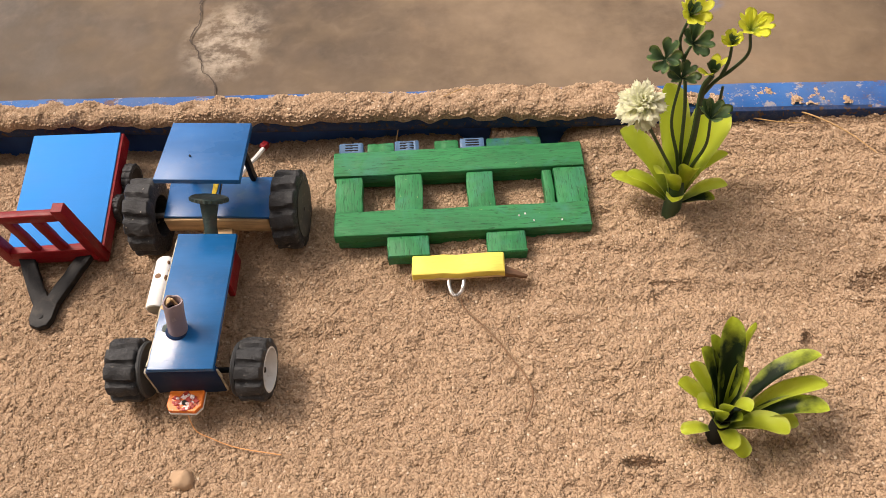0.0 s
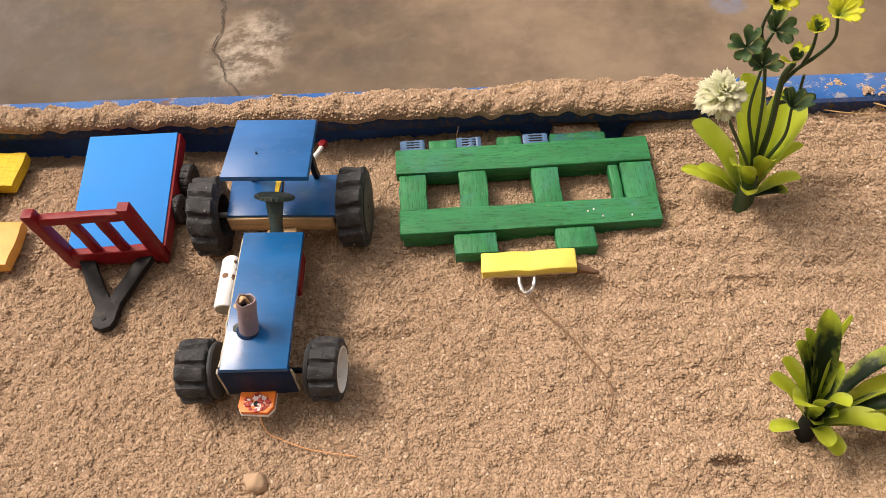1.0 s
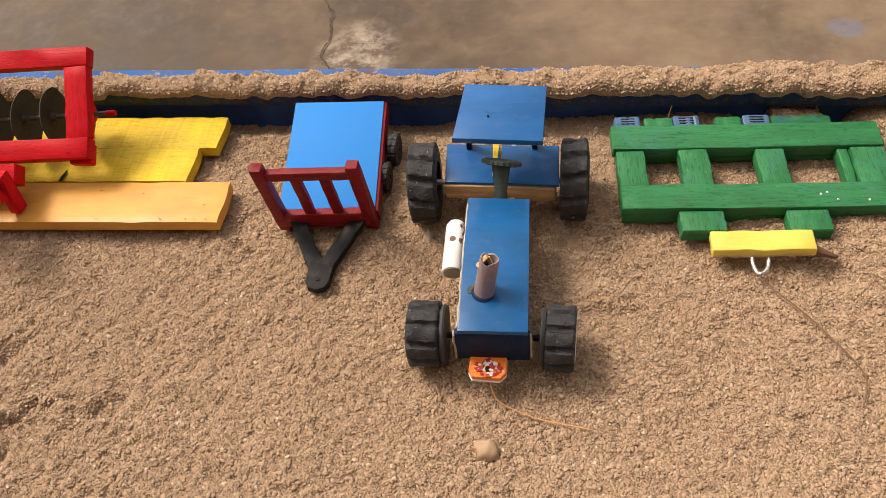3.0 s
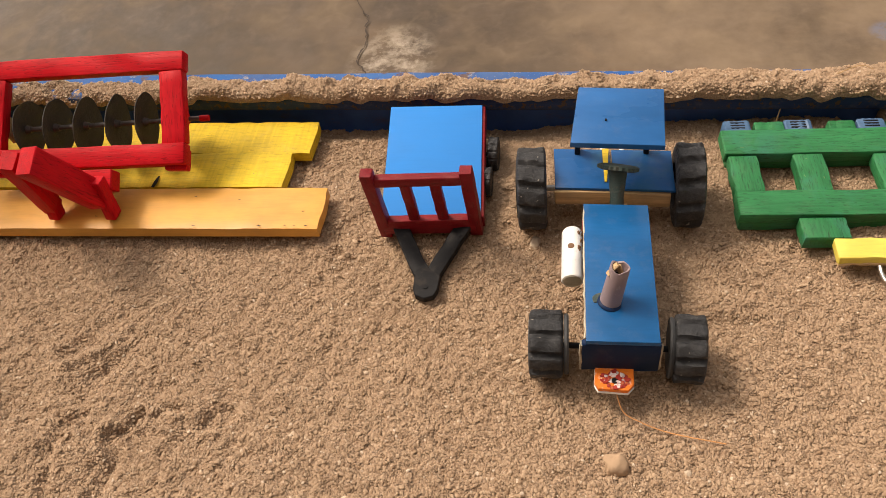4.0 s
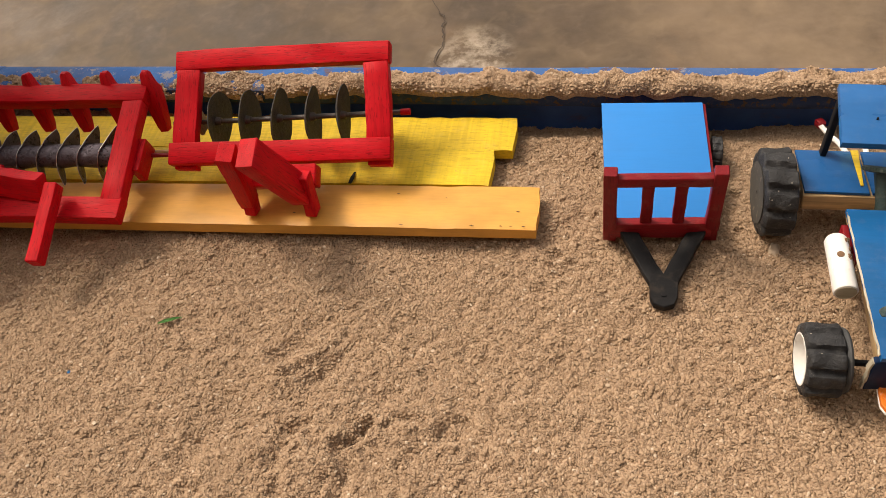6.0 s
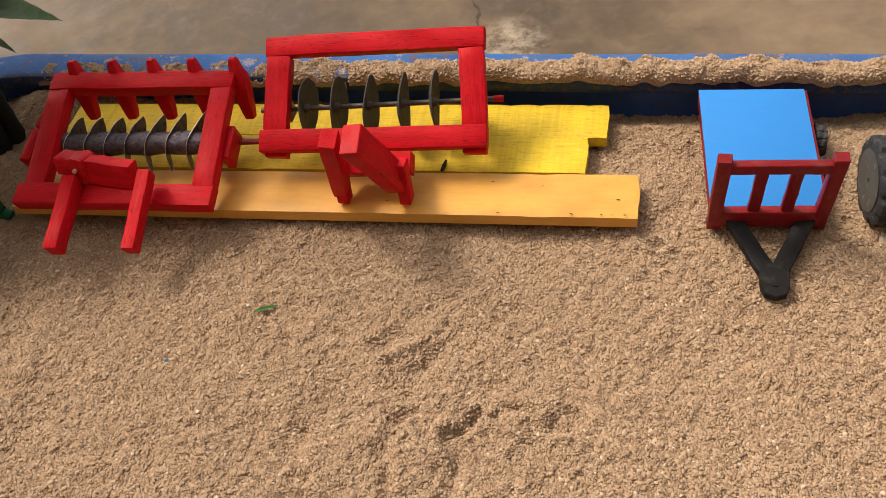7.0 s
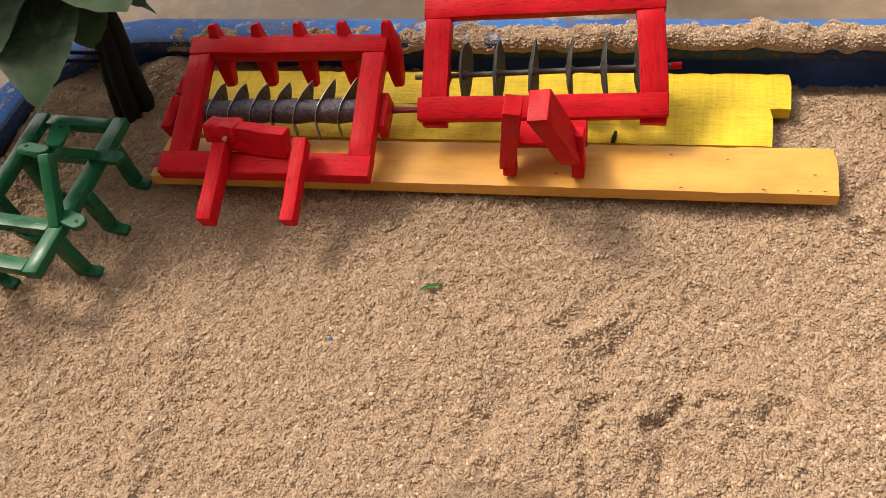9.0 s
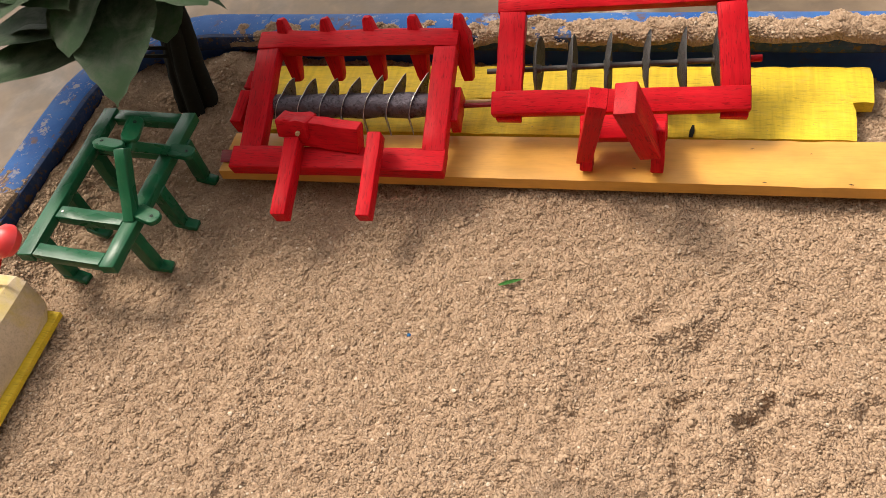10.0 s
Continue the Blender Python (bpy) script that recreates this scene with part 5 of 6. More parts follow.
part("axle_tip", tube_bm([AX1, AX1 + (AX1 - AX0).normalized() * 0.0055], 0.0019, 10), RED, harrow)
for k in (0.13, 0.925):
    p = AX0.lerp(AX1, k)
    q = B0.lerp(B1, (k - 0.08) / 0.88).lerp(F0.lerp(F1, (k - 0.08) / 0.88), 0.45)
    stick("axle_bracket", p - Vector((0, 0, 0.006)), q - UPF * 0.003, 0.011, 0.0025, RED if k > 0.5 else PALE_WOOD, harrow, up=(1, 0, 0))
disc_prof = [(0.0016, -0.0006), (0.006, -0.0004), (0.0105, 0.0004), (0.0140, 0.0016), (0.0149, 0.0022), (0.0150, 0.0027), (0.0140, 0.0024), (0.0105, 0.0012), (0.006, 0.0004), (0.0016, 0.0003)]
for k, tilt in ((0.192, -3), (0.325, -3), (0.466, -3), (0.610, 0), (0.742, 1), (0.872, 6)):
    c = AX0.lerp(AX1, k)
    bm = lathe([(r * 1.17, x) for r, x in disc_prof], 40, True)
    for v in bm.verts:
        r = math.hypot(v.co.y, v.co.z)
        a = math.atan2(v.co.z, v.co.y)
        if r > 0.012:
            f = 1 + 0.018 * math.sin(3 * a + 40 * k) + 0.012 * math.sin(7 * a + 11 * k)
            v.co.y, v.co.z, v.co.x = v.co.y * f, v.co.z * f, v.co.x + 0.0006 * math.sin(2 * a + 9 * k)
    part("disc", bm, DISC, harrow, "black slightly dished disc", axes(c, AX1, (0, 0, 1)) @ Matrix.Translation((-(AX1 - c).length / 2, 0, 0)) @ pose(0, 0, 0, 0, 2, tilt))
    part("collar", tube_bm([c - across * 0.001, c + across * 0.0035], [0.0030, 0.0022], 10), IRON, harrow)
# hitch A-frame
stick("hitch_block", (-0.4440, 0.3395, 0.0300), (-0.4010, 0.3430, 0.0295), 0.0120, 0.0105, RED, harrow, up=UPF)
stick("hitch_arm", (-0.4415, 0.3320, 0.0180), (-0.4305, 0.3135, 0.0745), 0.0080, 0.0100, RED, harrow, up=(0, 1, 0.3), taper=1.1)
stick("hitch_arm", (-0.4080, 0.3330, 0.0260), (-0.4185, 0.3120, 0.0760), 0.0100, 0.0150, RED, harrow, up=(0, 1, 0.3), taper=1.05)
stick("hitch_leg", (-0.4045, 0.3305, 0.0130), (-0.4045, 0.3335, 0.0400), 0.0066, 0.0080, RED, harrow, up=(0, 1, 0))
stick("hitch_leg", (-0.4400, 0.3290, 0.0130), (-0.4395, 0.3345, 0.0380), 0.0066, 0.0080, RED, harrow, up=(0, 1, 0))

# ---- red auger tiller ----
tiller = thing("auger_tiller", (-0.575, 0.35, 0.012), "red wooden toy tiller with a steel auger screw", "toy implement")
TB0, TB1 = Vector((-0.6365, 0.3850, 0.0468)), Vector((-0.5165, 0.3890, 0.0468))
TF0, TF1 = Vector((-0.6320, 0.3085, 0.0270)), Vector((-0.5115, 0.3150, 0.0245))
tside = (TF0 - TB0).normalized()
tacross = (TB1 - TB0).normalized()
TUP = tacross.cross(tside)
TUP = TUP if TUP.z > 0 else -TUP
stick("back_rail", TB0, TB1, 0.0120, 0.0090, RED, tiller, up=TUP, wobble=0.0003)
stick("front_rail", TF0 - tside * 0.001, TF1 - tside * 0.001, 0.0135, 0.0085, RED, tiller, up=TUP, wobble=0.0003)
stick("side_rail", TB0.lerp(TB1, 0.055) + tside * 0.006, TF0.lerp(TF1, 0.085) - tside * 0.006, 0.0130, 0.0085, RED, tiller, up=TUP)
stick("side_rail", TB0.lerp(TB1, 0.945) + tside * 0.006, TF0.lerp(TF1, 0.945) - tside * 0.006, 0.0125, 0.0085, RED, tiller, up=TUP)
A0, A1 = Vector((-0.6255, 0.3500, 0.0295)), Vector((-0.5230, 0.3555, 0.0295))
ax = (A1 - A0).normalized()
part("auger_core", tube_bm([A0.lerp(A1, i / 12) for i in range(13)], [0.0069 + 0.0006 * math.sin(i * 2.1) for i in range(13)], 18), AUGER, tiller, "dark worn auger core")


def flight(a):
    """How far the bent blade stands out at the angle a: two pointed teeth a turn."""
    off = abs((a + 0.64 + math.pi / 2) % math.pi - math.pi / 2)
    return 0.14 + 0.88 * (1 - min(1.0, off / 0.92)) ** 1.6 * (0.92 + 0.14 * math.sin(5.1 * a))


def auger_bm(turns, r0, r1, length, thick=0.0005, seg=60):
    bm = bmesh.new()
    n = int(turns * seg)
    rows = []
    for i in range(n + 1):
        a = 2 * math.pi * i / seg
        x = length * i / n
        ro = r0 + (r1 - r0) * flight(a)
        lean = 0.0042
        rows.append([bm.verts.new((x + dx + lean * (r - r0) / (r1 - r0), r * math.cos(a), -r * math.sin(a))) for r, dx in ((r0, -thick), (ro, -thick * 0.3), (ro, thick * 0.3), (r0, thick))])
    for p, q in zip(rows, rows[1:]):
        for k in range(3):
            bm.faces.new((p[k], p[k + 1], q[k + 1], q[k]))
    bm.faces.new(rows[0])
    bm.faces.new(rows[-1][::-1])
    return bm


def auger_edge(turns, r0, r1, length, seg=60):
    """The bright worn outer edge of the blade, a thin wire along it."""
    pts, n = [], int(turns * seg)
    for i in range(n + 1):
        a = 2 * math.pi * i / seg
        ro = r0 + (r1 - r0) * flight(a)
        pts.append((length * i / n + 0.0042 * (ro - r0) / (r1 - r0), ro * math.cos(a), -ro * math.sin(a)))
    return tube_bm(pts, 0.00017, 5)


am = axes(A0, A1, (0, 0, 1)) @ Matrix.Translation((-(A1 - A0).length / 2, 0, 0))
part("auger_blade", auger_bm(7.6, 0.0066, 0.0182, (A1 - A0).length - 0.002), AUGER, tiller, "thin bent steel auger blade", am, smooth=60)
part("blade_edge", auger_edge(7.6, 0.0066, 0.0182, (A1 - A0).length - 0.002), BARE_STEEL, tiller, "bright worn blade edge", am)
for p, s in ((A0, -1), (A1, 1)):
    stick("bearing_plate", p + Vector((s * 0.0025, 0, -0.010)), p + Vector((s * 0.0022, 0.003, 0.006)), 0.020, 0.0030, RED, tiller, up=(1, 0, 0))


def tooth_bm(length):
    """A hand-cut tooth along x: a narrow nub on top, wide at the rail, tapering to its end."""
    rings = []
    for f, w, h in ((0.0, 0.0038, 0.0034), (0.04, 0.0052, 0.0050), (0.20, 0.0072, 0.0068), (0.30, 0.0104, 0.0086), (0.55, 0.0098, 0.0082), (0.90, 0.0068, 0.0064), (1.0, 0.0054, 0.0052)):
        lean = rng.uniform(-0.0005, 0.0005)
        rings.append([(f * length - length / 2 + rng.uniform(-0.0004, 0.0004) * (f < 0.1), y + lean, z + lean) for y, z in section(w, h, 0.0008)])
    return loft(rings)


for k in (0.10, 0.325, 0.545, 0.765, 0.985):
    t0 = TB0.lerp(TB1, k) + Vector((0.0005, 0.0085, 0.0115))
    t1 = t0 + Vector((0.0035, -0.0105, -0.0370))
    part("tooth", tooth_bm((t1 - t0).length), RED, tiller, "", axes(t0, t1, (0, 1, 0)))
stick("side_plate", (-0.6395, 0.3350, 0.0270), (-0.6385, 0.3560, 0.0325), 0.0070, 0.0120, RED, tiller, up=TUP)
stick("side_plate", (-0.6385, 0.3570, 0.0335), (-0.6372, 0.3690, 0.0365), 0.0050, 0.0100, RED, tiller, up=TUP)
stick("side_plate", (-0.5125, 0.3430, 0.0250), (-0.5138, 0.3640, 0.0310), 0.0052, 0.0125, RED, tiller, up=TUP)
stick("arm", (-0.5995, 0.3220, 0.0405), (-0.5570, 0.3200, 0.0370), 0.0090, 0.0145, RED, tiller, up=(0, 0.3, 1), wobble=0.0004)
stick("arm_head", (-0.6030, 0.3235, 0.0420), (-0.5840, 0.3225, 0.0425), 0.0120, 0.0100, RED, tiller, up=(0, 0.3, 1), wobble=0.0006)
part("dowel", tube_bm([(-0.5905, 0.3170, 0.0425), (-0.5903, 0.3150, 0.0428)], 0.0012, 10), PALE_WOOD, tiller)
stick("fork", (-0.5935, 0.3150, 0.0375), (-0.5900, 0.2715, 0.0255), 0.0080, 0.0100, RED, tiller)
stick("fork", (-0.5465, 0.3180, 0.0420), (-0.5440, 0.2740, 0.0262), 0.0074, 0.0080, RED, tiller)
part("link_rod", tube_bm([(-0.5130, 0.3595, 0.0255), (-0.4860, 0.3610, 0.0265)], 0.0013, 8), DARK_RED, tiller, "thin dark red rod")
part("link_rod", tube_bm([(-0.5130, 0.3650, 0.0235), (-0.4860, 0.3660, 0.0245)], 0.0010, 8), PALE_WOOD, tiller)
slab("red_smear", ((-0.655, 0.331, 0.0121), (-0.600, 0.334, 0.0121), (-0.602, 0.324, 0.0121), (-0.652, 0.321, 0.0121)), 0.0003, DARK_RED, tiller, "", r=0.0001)

# ---- green cultivator ----
cult = thing("toy_cultivator", (-0.692, 0.28, 0.0), "glossy dark green toy cultivator with six tines", "toy implement")
Z = 0.0340
g = {"fl": (-0.7165, 0.2315, Z), "fr": (-0.6640, 0.2285, Z), "bl": (-0.7215, 0.3330, Z), "br": (-0.6680, 0.3310, Z)}
stick("side_bar", (-0.7157, 0.2265, Z), (-0.7222, 0.3375, Z), 0.0086, 0.0058, DEEP_GREEN, cult, r=0.0004)
stick("side_bar", (-0.6640, 0.2235, Z), (-0.6680, 0.3355, Z), 0.0086, 0.0058, DEEP_GREEN, cult, r=0.0004)
for y0, y1 in ((0.2312, 0.2284), (0.2570, 0.2545), (0.3080, 0.3065), (0.3330, 0.3310)):
    f = (y0 - 0.23) / 0.103
    stick("cross_bar", (-0.7110 - 0.005 * f, y0, Z - 0.0004), (-0.6688 - 0.004 * f, y1, Z - 0.0004), 0.0078, 0.0055, DEEP_GREEN, cult, r=0.0004)
part("nail", tube_bm([(-0.7095, 0.2570, Z + 0.0018), (-0.7095, 0.2570, Z + 0.0026)], 0.0007, 8), BARE_STEEL, cult)
stick("mast", (-0.6655, 0.2545, Z + 0.001), (-0.6690, 0.2790, 0.0640), 0.0066, 0.0062, DEEP_GREEN, cult, up=(0, -0.7, 0.7))
stick("mast", (-0.6680, 0.3060, Z + 0.001), (-0.6690, 0.2830, 0.0620), 0.0066, 0.0056, DEEP_GREEN, cult, up=(0, 0.7, 0.7))
lobe = [(0.0048 * math.cos(a) + (0.009 if math.cos(a) > 0 else 0), 0.0046 * math.sin(a)) for a in (2 * math.pi * k / 16 for k in range(16))]
for (bx, by, bz), rz, tl in (((-0.6735, 0.2800, 0.0630), 170, 20), ((-0.6690, 0.2880, 0.0630), 100, 20), ((-0.6610, 0.2590, 0.0365), -20, 0), ((-0.6625, 0.3040, 0.0365), -8, 0)):
    part("lug", flat_shape(lobe, 0.0026, 0.0004), DEEP_GREEN, cult, "", Matrix.Translation((bx, by, bz)) @ pose(0, 0, 0, tl, 0, rz))
    m = Matrix.Translation((bx, by, bz)) @ pose(0, 0, 0, tl, 0, rz)
    # black ring painted as the shaded hole of the lug
    part("lug_hole", lathe([(0.0010, 0.0022), (0.0010, 0.0028), (0.0004, 0.0028), (0.0004, 0.0022)], 10, True), BLACK, cult, "", m @ Matrix.Translation((0.009, 0, 0)) @ pose(0, 0, 0, 0, -90, 0))
for (tx, ty), (ex, ey) in (((-0.6655, 0.3160), (-0.6600, 0.3165)), ((-0.6650, 0.2800), (-0.6570, 0.2820)), ((-0.6650, 0.2480), (-0.6590, 0.2520)),
                           ((-0.7200, 0.3060), (-0.7130, 0.3040)), ((-0.7190, 0.2740), (-0.7100, 0.2710)), ((-0.7165, 0.2400), (-0.7060, 0.2390))):
    stick("tine", (tx, ty, Z - 0.002), ((tx + ex) / 2 - 0.002, (ty + ey) / 2, 0.0035), 0.0065, 0.0075, DEEP_GREEN, cult, up=(1, 0, 0.3))
    stick("tine_foot", ((tx + ex) / 2 - 0.005, (ty + ey) / 2, 0.0045), (ex + 0.004, ey - 0.001, 0.0015), 0.0070, 0.0035, DEEP_GREEN, cult, taper=0.9)

# ---- half-seen wooden wagon body ----
wagon = thing("wooden_block", (-0.73, 0.17, 0.0), "worn yellow-painted wooden toy body on a thin board", "toy")
BLOCK_WOOD = painted_wood("worn_yellow_on_pale_wood", (0.56, 0.45, 0.31), bare=(0.36, 0.26, 0.17), pores=0.1, chips=0.06, rough=0.65, grain=0.4, dust=0.2, blotch=(0.58, 0.44, 0.09))
part("body", loft([[(x, y, z) for x, z in ((-0.775, 0.003), (-0.7105, 0.003), (-0.7090, 0.010), (-0.7125, 0.028), (-0.7190, 0.032), (-0.775, 0.032))] for y in (0.085, 0.150, 0.2075)]
                  + [[(-0.775, 0.2175, 0.004), (-0.7150, 0.2155, 0.004), (-0.7130, 0.2160, 0.010), (-0.7160, 0.2175, 0.025), (-0.7210, 0.2185, 0.028), (-0.775, 0.2195, 0.028)]]), BLOCK_WOOD, wagon, smooth=25)
slab("base_board", ((-0.775, 0.2160, 0.0042), (-0.7060, 0.2140, 0.0042), (-0.7025, 0.090, 0.0042), (-0.775, 0.090, 0.0042)), 0.004, YELLOW, wagon)
part("knob", lathe([(0.0005, -0.0065), (0.005, -0.0055), (0.0085, -0.002), (0.0090, 0.001), (0.0065, 0.0050), (0.0005, 0.0065)], 24), plastic_material("coral_red_plastic", (0.72, 0.045, 0.045), 0.4, amount=0.1), wagon, "round red knob", Matrix.Translation((-0.7110, 0.2210, 0.0550)) @ pose(0, 0, 0, 0, 60, 40))
part("knob_stem", tube_bm([(-0.7270, 0.2080, 0.030), (-0.7140, 0.2185, 0.052)], 0.0015, 8), RED, wagon)

# ---- artificial plants ----
def add_leaf(parent, base, tip_, width, mat, shape=(0.34, 0.42, 0.60, 0.80, 0.95, 1.0, 1.0, 0.94, 0.82), curl=0.5, cup=0.3, roll=0.0, twist=0.0, name="leaf", up=(0, 0, 1), wave=0.05, n=18, tip_round=0.16):
    base, tip_ = Vector(base), Vector(tip_)
    length = (tip_ - base).length * (1 + 0.06 * abs(curl))
    m = leaf_pose(base, tip_, roll, up) @ pose(0, 0, 0, 0, -math.degrees(curl) * 0.40, 0)
    return part(name, leaf_bm(length, width, shape, curl, cup, n=n, twist=twist, wave=wave, tip_round=tip_round), mat, parent, "", m, smooth=70)


flower = thing("flowering_plant", (0.138, 0.364, 0.004), "artificial plant with lime leaves, clover sprigs and a cream flower", "artificial plant")
FB = Vector((0.1385, 0.3655, 0.004))
part("crown_base", tube_bm([FB + Vector((0, 0, -0.01)), FB + Vector((0, 0.001, 0.012)), FB + Vector((0, 0.002, 0.022))], [0.0055, 0.0048, 0.0040], 12), STEM, flower)
for tip_, w, curl, roll, mat in (
        ((0.126, 0.386, 0.080), 0.020, 0.15, 0, LIME_LEAF), ((0.106, 0.387, 0.044), 0.019, 0.4, 10, LIME_LEAF), ((0.165, 0.391, 0.052), 0.018, 0.3, -10, LIME_LEAF),
        ((0.166, 0.374, 0.036), 0.0115, 0.8, -25, LIME_LEAF), ((0.168, 0.372, 0.014), 0.0095, 0.7, -10, LIME_LEAF), ((0.104, 0.379, 0.016), 0.0085, 0.5, 0, LIME_LEAF),
        ((0.121, 0.352, 0.044), 0.0125, 1.0, 12, LIME_LEAF), ((0.1405, 0.350, 0.048), 0.0105, 1.1, -18, LIME_LEAF), ((0.1330, 0.350, 0.024), 0.0095, 1.2, 0, LIME_LEAF),
        ((0.161, 0.366, 0.010), 0.0085, 0.5, -10, SHADE_LEAF), ((0.111, 0.374, 0.022), 0.0095, 0.7, 10, LIME_LEAF), ((0.152, 0.388, 0.066), 0.0125, 0.2, 0, LIME_LEAF)):
    b = FB + (Vector(tip_) - FB).normalized() * 0.003 + Vector((0, 0, 0.003))
    add_leaf(flower, b, tip_, w, mat, curl=curl, roll=roll, cup=0.45, wave=0.07)


def sprig(points, r0=0.0011, r1=0.0007):
    line = smooth_line(points, 6)
    part("stem", tube_bm(line, [r0 + (r1 - r0) * i / (len(line) - 1) for i in range(len(line))], 8), STEM, flower)


def cluster(centre, count, size, mat, tilt, spin=0.0, facing=(0, -0.4, 1)):
    """A rosette of heart-shaped leaflets."""
    f = Vector(facing).normalized()
    rot = f.to_track_quat("Z", "Y").to_matrix().to_4x4()
    for k in range(count):
        a = spin + 360 * k / count + rng.uniform(-12, 12)
        m = Matrix.Translation(centre) @ rot @ pose(0, 0, 0, 0, 0, a) @ pose(0, 0, 0, 0, -tilt, 0)
        part("leaflet", leaf_bm(size * rng.uniform(0.9, 1.1), size * 0.85, (0.12, 0.22, 0.42, 0.70, 0.95, 1.0, 0.72), 0.35, 0.55, 0.0003, 9, wave=0.10, notch=0.22), mat, flower, "", m, smooth=70)


FT = FB + Vector((0.001, 0.002, 0.018))
HEADS = {"crest": (0.1292, 0.3780, 0.1290), "upper": (0.1335, 0.3795, 0.1115), "outer": (0.1210, 0.3750, 0.1060), "inner": (0.1295, 0.3715, 0.0965),
         "low": (0.1450, 0.3600, 0.0795), "tall": (0.1550, 0.3680, 0.1275), "middle": (0.1500, 0.3720, 0.1155), "fork": (0.1445, 0.3730, 0.0965)}
sprig([FT, (0.1420, 0.3700, 0.054), (0.1425, 0.3755, 0.084), HEADS["fork"]], 0.0020, 0.0014)
sprig([FT, (0.1365, 0.3690, 0.050), (0.1345, 0.3725, 0.078), (0.1310, 0.3770, 0.100), (0.1270, 0.3785, 0.114), HEADS["crest"]])
sprig([FT, (0.1350, 0.3670, 0.045), (0.1285, 0.3690, 0.070), HEADS["inner"]])
sprig([(0.1318, 0.3765, 0.096), (0.1265, 0.3765, 0.102), HEADS["outer"]])
sprig([(0.1300, 0.3772, 0.103), (0.1315, 0.3785, 0.107), HEADS["upper"]])
sprig([(0.1425, 0.3760, 0.080), (0.1470, 0.3740, 0.092), (0.1530, 0.3715, 0.102), (0.1575, 0.3690, 0.114), HEADS["tall"]])
sprig([(0.1490, 0.3730, 0.096), (0.1505, 0.3725, 0.106), HEADS["middle"]])
sprig([(0.1430, 0.3740, 0.070), (0.1505, 0.3720, 0.076), (0.1510, 0.3722, 0.090)])
sprig([FT, (0.1430, 0.3620, 0.045), (0.1462, 0.3600, 0.062), HEADS["low"]])
sprig([FT, (0.1300, 0.3610, 0.045), (0.1180, 0.3600, 0.070), (0.1105, 0.3595, 0.086)])
for head, count, size, mat, tilt, spin, facing in (
        ("crest", 4, 0.0105, YELLOW_PETAL, 42, 20, (0.3, -0.5, 1)), ("crest", 3, 0.0070, CLOVER, 66, 50, (0.1, -0.2, 1)), ("upper", 4, 0.0110, CLOVER, 38, 60, (0.4, -0.5, 1)),
        ("outer", 4, 0.0100, CLOVER, 30, 0, (-0.3, -0.5, 1)), ("inner", 4, 0.0095, CLOVER, 35, 40, (0, -0.2, 1)), ("low", 4, 0.0110, CLOVER, 48, 30, (0.1, -0.1, 1)),
        ("tall", 5, 0.0105, YELLOW_PETAL, 42, 45, (0.1, -0.25, 1)), ("middle", 4, 0.0085, YELLOW_PETAL, 55, 10, (-0.2, -0.2, 1)), ("middle", 3, 0.0060, CLOVER, 72, 10, (0, 0, 1)),
        ("fork", 2, 0.0100, YELLOW_PETAL, 40, 5, (-0.1, 0.1, 1)), ("fork", 2, 0.0085, CLOVER, 74, 80, (-0.1, -0.1, 1))):
    cluster(HEADS[head], count, size, mat, tilt, spin, facing)
WF = Vector((0.1095, 0.3595, 0.0900))
for ringi, (cnt, tilt, size) in enumerate(((18, -38, 0.0105), (20, -14, 0.0120), (20, 8, 0.0120), (18, 28, 0.0110), (15, 47, 0.0098), (11, 64, 0.0085), (7, 80, 0.0075))):
    for k in range(cnt):
        a = 360 * k / cnt + 17 * ringi + rng.uniform(-12, 12)
        lift, long_ = tilt + rng.uniform(-9, 9), size * rng.uniform(0.84, 1.08)
        m = Matrix.Translation(WF + Vector((0, 0, 0.0005 * ringi))) @ Vector((0, -0.35, 1)).to_track_quat("Z", "Y").to_matrix().to_4x4() @ pose(0, 0, 0, 0, 0, a) @ pose(0, 0, 0, 0, -lift, 0)
        part("petal", leaf_bm(long_, long_ * 0.34, (0.25, 0.45, 0.7, 0.95, 1.0, 0.75), 0.5, 0.30, 0.0003, 7, wave=0.34, notch=-0.16), CREAM_PETAL, flower, "", m, smooth=70)

succulent = thing("leafy_plant", (0.143, 0.226, 0.0), "artificial lime and dark green leafy plant in the sand", "artificial plant")
SB = Vector((0.1415, 0.2265, 0.002))
part("crown_base", tube_bm([SB + Vector((0, 0, -0.01)), SB + Vector((0, 0, 0.010)), SB + Vector((0.001, 0.002, 0.024))], [0.0048, 0.0044, 0.0034], 12), BARK, succulent)


def fan(*leaves):
    """Leaves of the leafy plant: tip, width, curl, roll, pigment."""
    for tip_, w, curl, roll, mat in leaves:
        tv = Vector(tip_)
        b = SB + Vector(((tv.x - SB.x) * 0.12, (tv.y - SB.y) * 0.12, 0.006 + 0.18 * tv.z))
        add_leaf(succulent, b, tip_, w * 1.02, mat, curl=curl, roll=roll, cup=0.5, wave=0.08)


